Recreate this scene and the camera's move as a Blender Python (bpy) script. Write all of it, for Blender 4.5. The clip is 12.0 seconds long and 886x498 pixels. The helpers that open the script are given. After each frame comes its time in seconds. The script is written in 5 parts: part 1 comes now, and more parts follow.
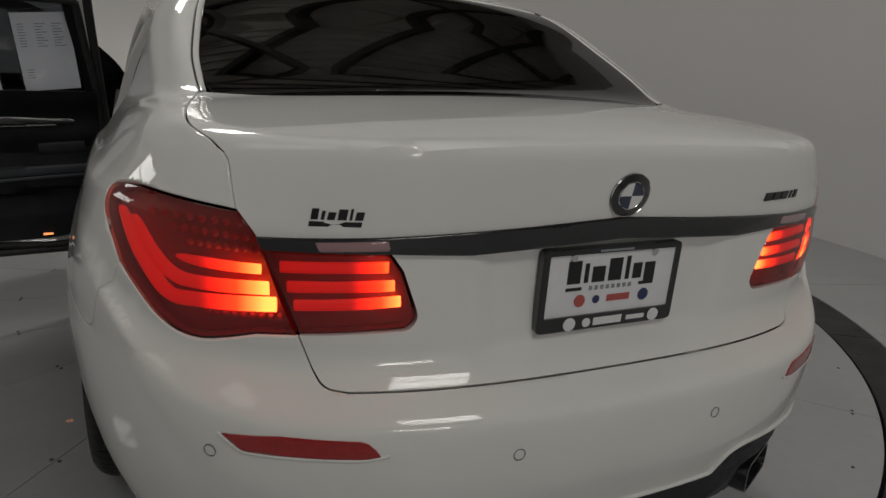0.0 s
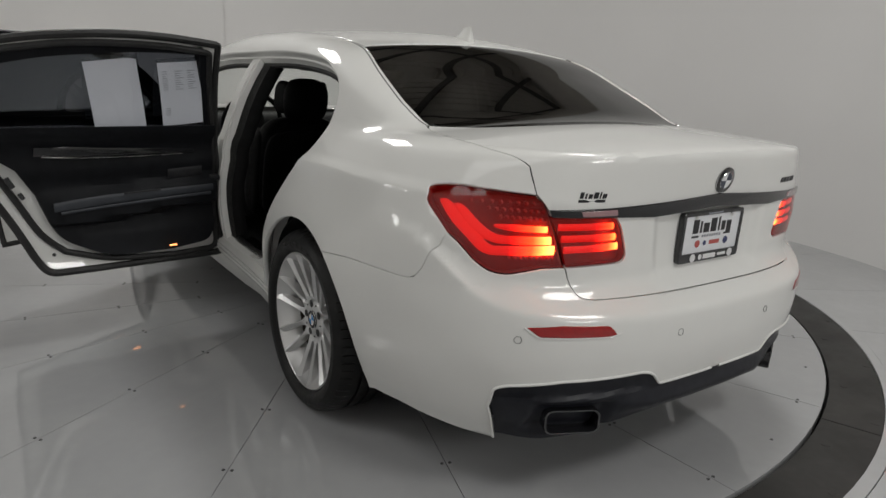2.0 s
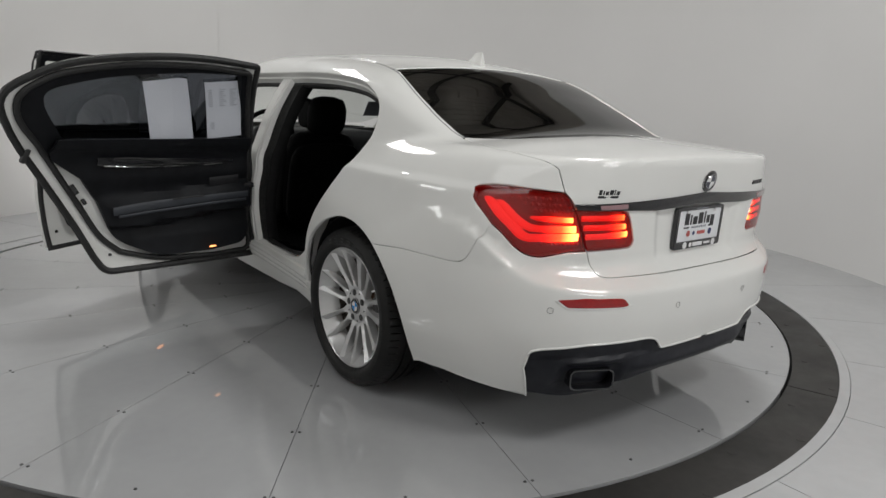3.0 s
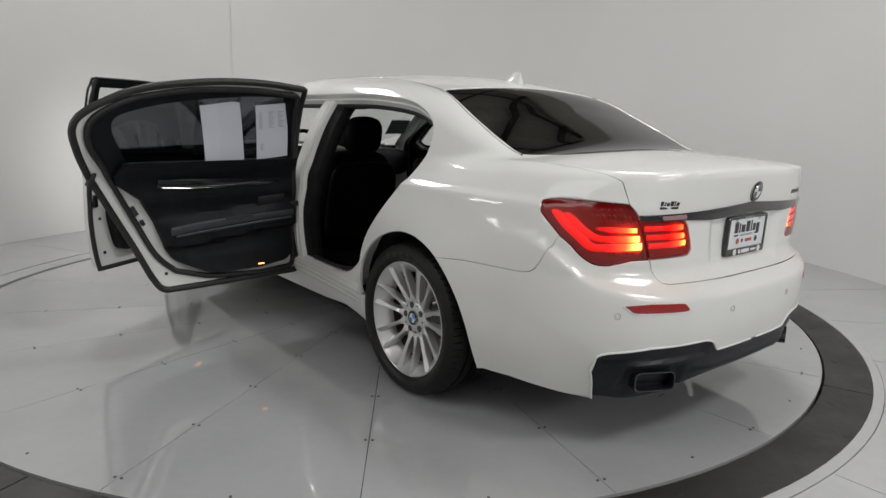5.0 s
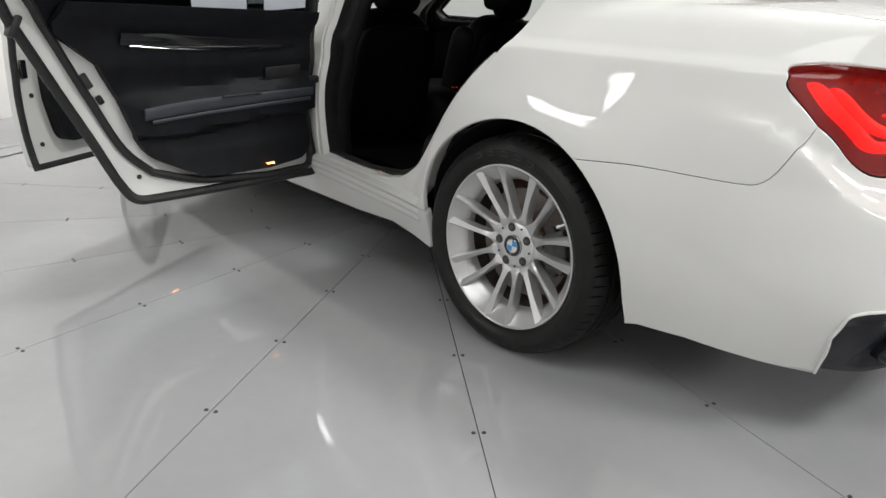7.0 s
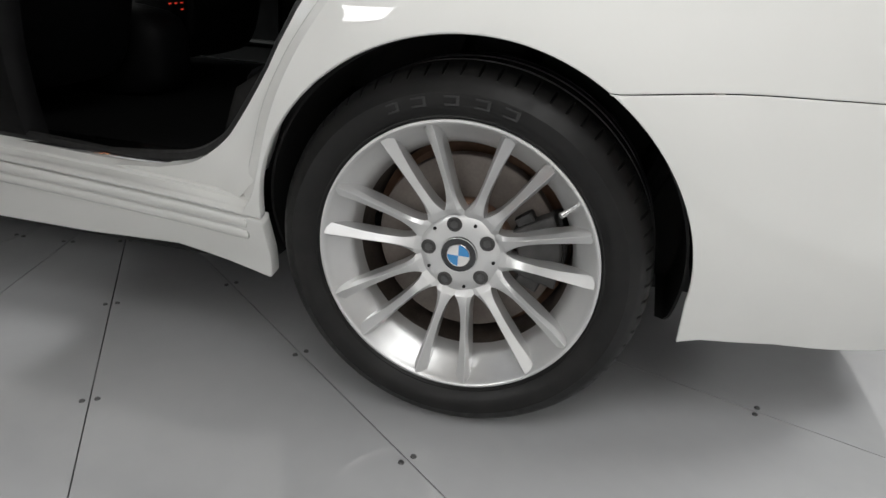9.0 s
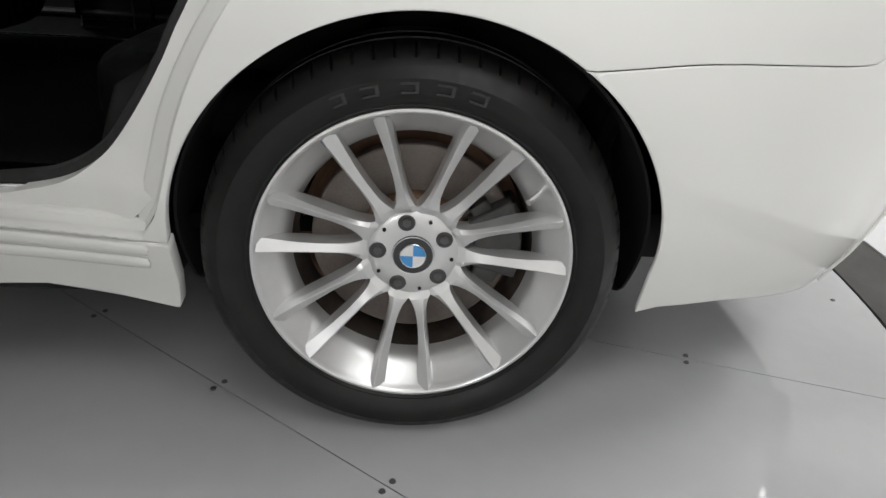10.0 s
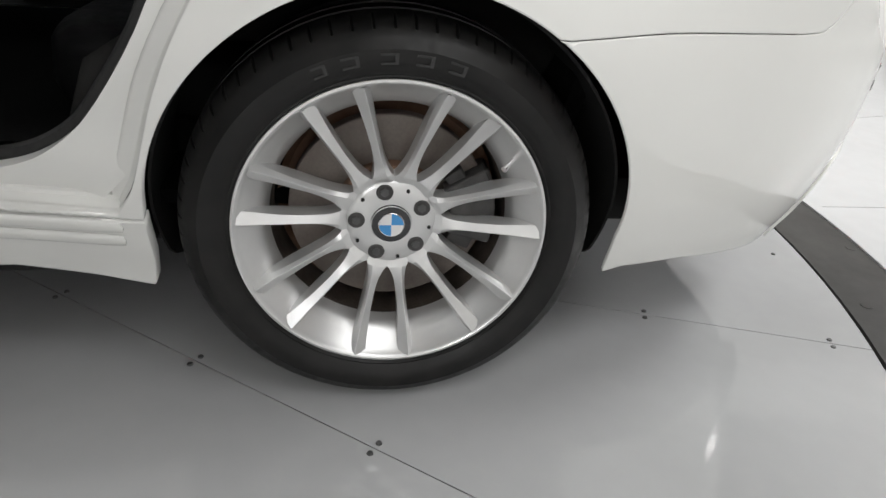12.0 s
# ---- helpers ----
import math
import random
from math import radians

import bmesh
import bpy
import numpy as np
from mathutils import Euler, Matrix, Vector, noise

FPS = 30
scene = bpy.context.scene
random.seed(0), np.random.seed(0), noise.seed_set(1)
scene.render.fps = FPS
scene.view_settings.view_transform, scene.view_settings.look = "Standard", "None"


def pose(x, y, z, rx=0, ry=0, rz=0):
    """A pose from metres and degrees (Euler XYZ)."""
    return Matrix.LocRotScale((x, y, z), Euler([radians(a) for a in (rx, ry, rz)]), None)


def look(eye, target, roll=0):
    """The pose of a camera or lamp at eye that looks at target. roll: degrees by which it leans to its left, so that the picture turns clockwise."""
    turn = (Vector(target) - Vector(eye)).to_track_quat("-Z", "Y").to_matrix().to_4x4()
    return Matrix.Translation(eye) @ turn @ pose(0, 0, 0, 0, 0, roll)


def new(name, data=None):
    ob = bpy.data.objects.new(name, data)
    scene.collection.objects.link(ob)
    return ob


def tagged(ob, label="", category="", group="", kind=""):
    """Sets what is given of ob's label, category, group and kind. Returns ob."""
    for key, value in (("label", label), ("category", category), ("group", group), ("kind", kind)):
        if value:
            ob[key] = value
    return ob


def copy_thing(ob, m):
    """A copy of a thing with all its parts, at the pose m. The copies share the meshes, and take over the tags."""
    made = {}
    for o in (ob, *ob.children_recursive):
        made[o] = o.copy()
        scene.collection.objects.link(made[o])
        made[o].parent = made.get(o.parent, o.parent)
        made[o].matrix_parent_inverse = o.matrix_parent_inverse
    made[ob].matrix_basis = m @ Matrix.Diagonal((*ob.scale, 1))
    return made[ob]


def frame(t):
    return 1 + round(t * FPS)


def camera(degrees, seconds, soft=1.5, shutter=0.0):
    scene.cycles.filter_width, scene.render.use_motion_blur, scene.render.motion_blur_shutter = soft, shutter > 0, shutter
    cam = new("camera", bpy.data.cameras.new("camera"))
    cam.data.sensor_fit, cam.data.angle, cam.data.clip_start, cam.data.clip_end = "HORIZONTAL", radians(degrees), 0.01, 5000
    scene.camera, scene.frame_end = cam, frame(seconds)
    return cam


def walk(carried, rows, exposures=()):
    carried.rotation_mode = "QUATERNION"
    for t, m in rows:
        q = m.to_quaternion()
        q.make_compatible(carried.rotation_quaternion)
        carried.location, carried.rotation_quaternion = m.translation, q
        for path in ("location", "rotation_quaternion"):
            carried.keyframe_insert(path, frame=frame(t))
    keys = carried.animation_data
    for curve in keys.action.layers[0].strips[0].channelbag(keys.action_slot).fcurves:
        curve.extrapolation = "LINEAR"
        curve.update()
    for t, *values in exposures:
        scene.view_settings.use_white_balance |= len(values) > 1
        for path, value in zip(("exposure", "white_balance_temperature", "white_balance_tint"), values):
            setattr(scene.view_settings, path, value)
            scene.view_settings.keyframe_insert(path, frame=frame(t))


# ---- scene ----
cam = camera(67.0, 12.0)
PATH = [
    (0, (-0.771, -1.97, 1.196), (0.035, -0.225, 0.644), 3.2),
    (0.5, (-1.009, -2.05, 1.22), (-0.064, -0.391, 0.626), 1.9),
    (1, (-1.286, -2.217, 1.215), (-0.281, -0.599, 0.603), 1.9),
    (1.5, (-1.558, -2.246, 1.221), (-0.51, -0.649, 0.628), 2.1),
    (2, (-1.85, -2.237, 1.241), (-0.739, -0.647, 0.752), 2.4),
    (2.5, (-2.094, -2.348, 1.225), (-0.932, -0.786, 0.766), 2.9),
    (3, (-2.306, -2.413, 1.239), (-1.099, -0.879, 0.8), 2.6),
    (3.2, (-2.375, -2.409, 1.24), (-1.153, -0.89, 0.793), 1.9),
    (4.8, (-2.587, -2.358, 1.276), (-1.334, -0.856, 0.861), 1.5),
    (5, (-2.611, -2.324, 1.246), (-1.371, -0.805, 0.851), 1.6),
    (5.5, (-2.566, -2.156, 1.178), (-1.395, -0.603, 0.712), 1.5),
    (6, (-2.462, -1.916, 1.136), (-1.292, -0.386, 0.596), 2.2),
    (6.5, (-2.445, -1.603, 1.059), (-1.23, -0.117, 0.496), 3.1),
    (6.7, (-2.441, -1.473, 1.048), (-1.195, -0.035, 0.433), 3.4),
    (8.3, (-2.162, -0.524, 0.889), (-0.509, 0.297, 0.118), 3.6),
    (8.5, (-2.121, -0.441, 0.864), (-0.415, 0.271, 0.1), 3.9),
    (9, (-1.984, -0.25, 0.85), (-0.209, 0.2, 0.046), 3.4),
    (9.5, (-1.913, -0.117, 0.846), (-0.124, 0.021, -0.036), 4.9),
    (10, (-1.876, 0.018, 0.859), (-0.093, -0.103, -0.039), 3.8),
    (10.5, (-1.885, 0.078, 0.866), (-0.121, -0.117, -0.056), 3.3),
    (11, (-1.892, 0.078, 0.866), (-0.148, -0.143, -0.089), 3.3),
    (11.5, (-1.895, 0.078, 0.869), (-0.165, -0.182, -0.102), 3.9),
    (12, (-1.898, 0.085, 0.867), (-0.175, -0.216, -0.102), 4.7),
]
walk(cam, [(t, look(eye, target, roll)) for t, eye, target, roll in PATH],
     exposures=[(0, -1.75, 6850, 10), (.5, -1.3, 6850, 10), (1, -1.05, 6800, 10), (1.5, -.88, 6700, 10), (2, -.85, 6680, 10), (2.5, -.62, 6580, 10), (3, -.6, 6560, 10), (5, -.48, 6560, 10),
                (5.5, -.19, 6560, 10), (6, -.27, 6560, 10), (6.5, -.1, 6560, 10), (8.5, .43, 6540, 10), (9, .4, 6540, 10), (10.5, .4, 6540, 10), (12, .44, 6560, 10)])

# ---- world, lights, exposure ----
world = bpy.data.worlds.new("world")
scene.world = world
world.use_nodes = True
world.node_tree.nodes["Background"].inputs["Color"].default_value = (.75, .82, .9, 1)
world.node_tree.nodes["Background"].inputs["Strength"].default_value = .02


def panel_light(name, place, target, width, height, watts, warm=(.975, .985, .985)):
    """A lit LED panel that hangs over the turntable, out of view."""
    data = bpy.data.lights.new(name, "AREA")
    data.shape, data.size, data.size_y, data.energy, data.color = "RECTANGLE", width, height, watts, warm
    ob = new(name, data)
    ob.matrix_world = look(place, target)
    return ob


CX, CY = -.02, 1.42
# the fifth panel is an added, broad soft fill for rear wheel and floor
LED = [((-3.45, 1.75, 1.9), (-.9, .2, .5), 13, 1.0, .36), ((-.45, -4.8, 2.15), (-.1, -1.0, .8), 42, 1.1, .5),
       ((.05, -3.1, 3.2), (0, -1.0, .6), 52, 1.1, .6), ((-1.2, 4.2, 4.2), (.9, .9, .4), 85, 1.2, .6), ((-2.6, -1.1, 3.4), (-1.5, -.6, 0), 27, 2.4, 1.2),
       ((1.0, -.2, 4.3), (.2, 0, 0), 85, 1.2, .6)]
for n, (spot, aim, watts, wide, tall) in enumerate(LED):
    cells = 1 if n > 2 else 2
    for k in range(cells):
        centre = look(spot, aim) @ Vector((0, tall / cells * (k - (cells - 1) / 2), 0))
        lamp = panel_light("led_panel_light", spot, aim, wide, tall / cells - (.05 * tall if cells > 1 else 0), watts / cells)
        lamp.matrix_world.translation = centre



# ---- materials ----
def node_material(name, base, rough=.5, metal=0.0, coat=0.0, coat_rough=.03, spec=.5):
    m = bpy.data.materials.new(name)
    m.use_nodes = True
    b = m.node_tree.nodes["Principled BSDF"]
    b.inputs["Base Color"].default_value = (*base, 1)
    b.inputs["Roughness"].default_value = rough
    b.inputs["Metallic"].default_value = metal
    b.inputs["Coat Weight"].default_value = coat
    b.inputs["Coat Roughness"].default_value = coat_rough
    b.inputs["Specular IOR Level"].default_value = spec
    return m, m.node_tree.nodes, m.node_tree.links, b


def mottle(nodes, links, scale, low, high, detail=4, coords="Object"):
    """A noise between two grey or colour values, at a size in metres given by its scale."""
    at = nodes.new("ShaderNodeTexCoord")
    n = nodes.new("ShaderNodeTexNoise")
    n.inputs["Scale"].default_value, n.inputs["Detail"].default_value = scale, detail
    links.new(at.outputs[coords], n.inputs["Vector"])
    ramp = nodes.new("ShaderNodeValToRGB")
    ramp.color_ramp.elements[0].position, ramp.color_ramp.elements[1].position = .32, .68
    for e, c in zip(ramp.color_ramp.elements, (low, high)):
        e.color = (*c, 1) if isinstance(c, tuple) else (c, c, c, 1)
    links.new(n.outputs["Fac"], ramp.inputs["Fac"])
    return ramp.outputs["Color"], n.outputs["Fac"]


def worn(name, low, high, scale, rough=(.4, .5), bump=0.0, bump_scale=200, metal=0.0, coat=0.0, spec=.5, fine=None):
    m, nodes, links, b = node_material(name, low, rough[0], metal, coat, spec=spec)
    colour, _ = mottle(nodes, links, scale, low, high)
    if fine:
        grain, _ = mottle(nodes, links, scale * 14, fine[0], fine[1], 3)
        mix = nodes.new("ShaderNodeMix")
        mix.data_type, mix.blend_type = "RGBA", "MULTIPLY"
        mix.inputs[0].default_value = 1
        links.new(colour, mix.inputs[6])
        links.new(grain, mix.inputs[7])
        colour = mix.outputs[2]
    links.new(colour, b.inputs["Base Color"])
    r, _ = mottle(nodes, links, scale * 2.3, rough[0], rough[1])
    links.new(r, b.inputs["Roughness"])
    if bump:
        _, h = mottle(nodes, links, bump_scale, 0.0, 1.0)
        bp = nodes.new("ShaderNodeBump")
        bp.inputs["Strength"].default_value, bp.inputs["Distance"].default_value = bump, .002
        links.new(h, bp.inputs["Height"])
        links.new(bp.outputs["Normal"], b.inputs["Normal"])
    return m


def glowing(name, colour, strength):
    m = bpy.data.materials.new(name)
    m.use_nodes = True
    b = m.node_tree.nodes["Principled BSDF"]
    b.inputs["Base Color"].default_value = (*colour, 1)
    b.inputs["Emission Color"].default_value = (*colour, 1)
    b.inputs["Emission Strength"].default_value = strength
    return m


def tinted_glass(name, tint, gloss=.06, ior=1.5):
    """A thin pane: lets light through with a tint and mirrors more at a slant."""
    m = bpy.data.materials.new(name)
    m.use_nodes = True
    nodes, links = m.node_tree.nodes, m.node_tree.links
    nodes.remove(nodes["Principled BSDF"])
    clear, shine, mix, face, power, scale = (nodes.new("ShaderNodeBsdfTransparent"), nodes.new("ShaderNodeBsdfGlossy"), nodes.new("ShaderNodeMixShader"),
                                             nodes.new("ShaderNodeLayerWeight"), nodes.new("ShaderNodeMath"), nodes.new("ShaderNodeMath"))
    clear.inputs["Color"].default_value = (*tint, 1)
    shine.inputs["Roughness"].default_value = .02
    face.inputs["Blend"].default_value = .5
    power.operation, power.inputs[1].default_value = "POWER", 4.5
    scale.operation, scale.inputs[1].default_value = "MULTIPLY_ADD", .9
    scale.inputs[2].default_value = ((ior - 1) / (ior + 1)) ** 2 * 1.6
    links.new(face.outputs["Facing"], power.inputs[0])
    links.new(power.outputs[0], scale.inputs[0])
    links.new(scale.outputs[0], mix.inputs["Fac"])
    links.new(clear.outputs["BSDF"], mix.inputs[1])
    links.new(shine.outputs["BSDF"], mix.inputs[2])
    links.new(mix.outputs["Shader"], nodes["Material Output"].inputs["Surface"])
    return m


PAINT = worn("white_paint", (.77, .77, .745), (.80, .80, .775), 3, (.42, .50), coat=1.0, spec=.25)
GLOSS_BLACK = node_material("gloss_black", (.012, .012, .014), .18, coat=.6)[0]
PLASTIC = worn("black_plastic", (.010, .010, .012), (.018, .018, .02), 30, (.45, .6), .15, 900)
DIFFUSER = worn("dark_grey_plastic", (.012, .013, .018), (.019, .020, .026), 25, (.38, .48), spec=.35)
RUBBER = worn("rubber", (.012, .012, .012), (.02, .02, .02), 40, (.5, .65))
TYRE = worn("tyre_rubber", (.007, .007, .007), (.013, .0125, .012), 22, (.36, .5), .06, 700, spec=.28)
ALLOY = worn("silver_alloy", (.66, .66, .66), (.71, .71, .705), 18, (.31, .33), metal=.65, coat=.3)
STEEL = worn("brake_steel", (.13, .105, .09), (.22, .19, .17), 14, (.4, .55), metal=.12, fine=(.85, 1.0))
# brown dust, with the shade inside the rim put into the colour
BARREL = worn("brake_dust_and_shade", (.055, .043, .036), (.11, .088, .072), 16, (.55, .75), metal=.2, fine=(.7, 1.0))
RUST = worn("rusty_iron", (.11, .055, .03), (.20, .12, .08), 20, (.7, .9), .3, 200)
CALIPER = worn("dark_iron", (.035, .034, .034), (.07, .068, .066), 30, (.5, .7), .2, 300)
CHROME = node_material("chrome", (.8, .8, .8), .12, 1)[0]
BLUE = node_material("blue_enamel", (.04, .27, .62), .2, coat=.8)[0]
ENAMEL = node_material("white_enamel", (.75, .75, .75), .2, coat=.8)[0]
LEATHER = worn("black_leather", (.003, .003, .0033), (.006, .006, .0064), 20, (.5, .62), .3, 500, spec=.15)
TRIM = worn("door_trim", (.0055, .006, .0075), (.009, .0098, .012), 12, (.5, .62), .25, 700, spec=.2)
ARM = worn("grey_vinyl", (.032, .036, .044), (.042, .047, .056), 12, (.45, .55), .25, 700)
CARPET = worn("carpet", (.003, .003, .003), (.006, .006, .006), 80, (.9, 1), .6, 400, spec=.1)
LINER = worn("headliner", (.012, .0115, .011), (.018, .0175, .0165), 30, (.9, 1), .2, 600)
DARK = node_material("cavity_black", (.006, .006, .006), .8)[0]
LENS = tinted_glass("red_lens", (1.0, .38, .30), ior=1.5)
LAMP_BACK = worn("lamp_reflector_glow", (.13, .0015, .002), (.20, .003, .0035), 60, (.3, .5), .4, 260)
# faint emission puts the bars' scattered red glow into the reflector
LAMP_BACK.node_tree.nodes["Principled BSDF"].inputs["Emission Color"].default_value = (1, .008, .008, 1)
LAMP_BACK.node_tree.nodes["Principled BSDF"].inputs["Emission Strength"].default_value = .06
REFLECTOR = worn("red_reflector", (.30, .004, .005), (.38, .007, .007), 90, (.12, .2), .2, 600, coat=.7)
GLASS = tinted_glass("side_glass", (.84, .87, .85))
PRIVACY = tinted_glass("dark_rear_glass", (.022, .021, .020), ior=1.6)
DOOR_TINT = tinted_glass("door_glass", (.10, .108, .125), ior=1.5)
PAPER = worn("paper", (.70, .71, .74), (.76, .77, .80), 6, (.6, .75))
INK = node_material("ink", (.25, .26, .29), .7)[0]
SLEEVE = tinted_glass("plastic_sleeve", (.93, .94, .96), ior=1.35)
PLATE_WHITE = worn("plate_white", (.72, .73, .75), (.77, .78, .80), 20, (.3, .4))
BADGE_INK = node_material("badge_black", (.012, .012, .014), .3)[0]
RED_INK = node_material("red_ink", (.45, .09, .08), .5)[0]
NAVY_INK = node_material("navy_ink", (.03, .04, .12), .5)[0]
ORANGE = glowing("door_lamp_glow", (1, .36, .12), 4.5)
DISC = worn("turntable_paint", (.40, .405, .41), (.455, .46, .465), 1.3, (.025, .05), fine=(.975, 1.0), spec=.6)
RING = worn("ring_board", (.024, .0225, .021), (.045, .042, .039), 2.2, (.45, .6), .12, 160, fine=(.8, 1.0))
FLOOR = worn("floor_paint", (.47, .475, .48), (.53, .535, .54), 1.1, (.30, .38), fine=(.95, 1.0))
SCREW = node_material("screw_steel", (.12, .12, .12), .45, .7)[0]
WALL = worn("wall_paint", (.80, .79, .78), (.83, .82, .81), .8, (.42, .55), .04, 240)
ROOFING = worn("roof_metal", (.62, .58, .53), (.70, .66, .60), 3, (.5, .7))
FIXTURE = node_material("fixture_grey", (.06, .055, .05), .6)[0]
VISOR = worn("tan_cloth", (.20, .145, .06), (.26, .19, .08), 40, (.8, .95), .2, 500)


# ---- the car's skin: x to its right, y ahead from the rear axle, z up ----
def curve(knots):
    """A smooth monotone curve through (t, value) knots."""
    t = np.array([k[0] for k in knots], float)
    v = np.array([k[1] for k in knots], float)
    h, d = np.diff(t), np.diff(v) / np.diff(t)
    m = np.zeros_like(v)
    m[0], m[-1] = d[0], d[-1]
    for i in range(1, len(v) - 1):
        if d[i - 1] * d[i] > 0:
            w1, w2 = 2 * h[i] + h[i - 1], h[i] + 2 * h[i - 1]
            m[i] = (w1 + w2) / (w1 / d[i - 1] + w2 / d[i])

    def at(x):
        x = np.clip(np.asarray(x, float), t[0], t[-1])
        i = np.clip(np.searchsorted(t, x) - 1, 0, len(t) - 2)
        s = (x - t[i]) / h[i]
        return (v[i] * (1 + 2 * s) * (1 - s) ** 2 + m[i] * h[i] * s * (1 - s) ** 2
                + v[i + 1] * s * s * (3 - 2 * s) + m[i + 1] * h[i] * s * s * (s - 1))
    return at


WIDTH = curve([(.15, .838), (.22, .847), (.30, .874), (.40, .906), (.50, .922), (.62, .930), (.70, .927), (.76, .919), (.82, .906), (.88, .892), (.92, .8825), (.933, .879), (.944, .871), (.958, .857),
               (.99, .833), (1.05, .784), (1.12, .70)])
TAPER = curve([(-1.2, .985), (-.3, 1.0), (1.6, 1.0), (2.6, .99), (3.3, .975), (4.1, .95)])
TAIL = curve([(.15, -1.0), (.24, -1.062), (.32, -1.10), (.40, -1.118), (.52, -1.136), (.60, -1.138), (.735, -1.139), (.78, -1.136), (.90, -1.140), (.98, -1.154), (1.03, -1.165), (1.06, -1.170), (1.12, -1.170)])
# the bumper's upper edge: level across the middle, sweeping up to the lamp round the corner; above it the surface steps in
SHELF = curve([(0, .626), (.55, .626), (.68, .640), (.74, .658), (.78, .685), (.82, .735), (.86, .80), (.95, .9)])
SHELF_HIGH = curve([(0, .108), (.68, .10), (.78, .08), (.82, .06), (.95, .05)])
NOSE = curve([(.15, 3.92), (.30, 4.03), (.50, 4.07), (.70, 4.04), (.80, 3.98), (.90, 3.8)])
DECK = curve([(-1.10, 1.066), (-1.02, 1.082), (-.8, 1.10), (-.45, 1.115), (0, 1.10), (2.4, 1.03), (2.7, 1.01), (3.2, .96), (3.7, .88), (4.1, .76)])
ROOF = curve([(-1.5, .2), (-1.0, .72), (-.75, .95), (-.46, 1.105), (-.1, 1.275), (.20, 1.395), (.55, 1.452), (.9, 1.472), (1.25, 1.475), (1.6, 1.452), (1.85, 1.41), (2.2, 1.26), (2.62, 1.04), (2.9, .88), (3.3, .6), (4.2, 0)])
CABIN = curve([(-.75, .60), (-.42, .715), (0, .80), (.5, .845), (1.1, .865), (1.7, .86), (2.3, .83), (2.7, .79)])
LEAN_IN = curve([(.80, -.05), (1.0, .0), (1.15, .05), (1.30, .125), (1.40, .195), (1.50, .285)])


def smax(a, b, k):
    h = np.clip(.5 + .5 * (a - b) / k, 0, 1)
    return b + (a - b) * h + k * h * (1 - h)


def skin_depth(p):
    """Below 0 inside the car's outer form, about in metres."""
    x, y, z = np.abs(p[..., 0]), p[..., 1], p[..., 2]
    w = WIDTH(z) * TAPER(y)
    for axle in (0, 3.21):
        r = np.hypot(y - axle, z - .34)
        w = w + (.008 + .009 * np.clip((z - .40) / .25, 0, 1)) * np.exp(-(np.maximum(r - .405, 0) / .13) ** 2)
    rise = z - SHELF(x)
    step = np.clip(.5 * (rise + np.sqrt(rise * rise + 2e-4)) / SHELF_HIGH(x), 0, 1)
    back = np.maximum(0, -.22 - y) / (-.22 - TAIL(z) - .094 * (1 - (1 - step) ** 1.75))
    ahead = np.maximum(0, y - 3.25) / (NOSE(z) - 3.25)
    end = np.maximum(back, ahead)
    n = 2.9 + .4 * np.clip((z - .70) / .12, 0, 1)
    plan = (((x / w) ** n + end ** n) ** (1 / n) - 1) * .95
    lower = smax(plan, z - DECK(y) + .035 * (x / .7) ** 2, .034 - .022 * np.clip((back - .72) / .2, 0, 1))
    side = x - CABIN(y) + LEAN_IN(z)
    cabin = smax(side, (z - ROOF(y) + .045 * (x / .6) ** 2) * .88, .07)
    cabin = smax(cabin, .86 - z, .04)
    return -smax(-lower, -cabin, .04)


AXIS_Z, BACK_Y, FRONT_Y, FAN = .62, -.45, 3.3, .7


def skin(s, phi):
    """The point of the skin at chart place (s, phi): s runs along the car, fanning round its ends; phi from 0 (down) over 90 (side) to 180 (up)."""
    s, phi = np.broadcast_arrays(np.asarray(s, float), np.asarray(phi, float))
    turn = np.where(s < BACK_Y, (s - BACK_Y) / FAN, np.where(s > FRONT_Y, (s - FRONT_Y) / FAN, 0))
    o = np.stack([0 * s, np.clip(s, BACK_Y, FRONT_Y), 0 * s + AXIS_Z], -1)
    f = np.radians(phi)
    d = np.stack([-np.sin(f) * np.cos(turn), np.sin(f) * np.sin(turn), -np.cos(f)], -1)
    return meet(o, d, 0, 2.2)


def meet(o, d, lo, hi):
    """From inside at lo to outside at hi along the rays o + t d: where they pass the skin."""
    lo, hi = np.full(o.shape[:-1], float(lo)), np.full(o.shape[:-1], float(hi))
    for _ in range(26):
        m = (lo + hi) / 2
        inside = skin_depth(o + m[..., None] * d) < 0
        lo, hi = np.where(inside, m, lo), np.where(inside, hi, m)
    return o + lo[..., None] * d


def chart(p):
    """The chart place (s, phi) of points on the left half."""
    p = np.asarray(p, float)
    x, y, z = p[..., 0], p[..., 1], p[..., 2]
    out = np.where(y < BACK_Y, BACK_Y - y, np.where(y > FRONT_Y, y - FRONT_Y, 0))
    turn = np.arctan2(out, -x)
    s = np.where(y < BACK_Y, BACK_Y - turn * FAN, np.where(y > FRONT_Y, FRONT_Y + turn * FAN, y))
    return np.stack([s, np.degrees(np.arctan2(np.hypot(x, out), AXIS_Z - z))], -1)


# ---- mesh tools ----
def holder(name, parent=None, place=(0, 0, 0)):
    ob = new(name)
    ob.empty_display_size = .1
    ob.matrix_world = pose(*place)
    if parent:
        ob.parent = parent
    return ob


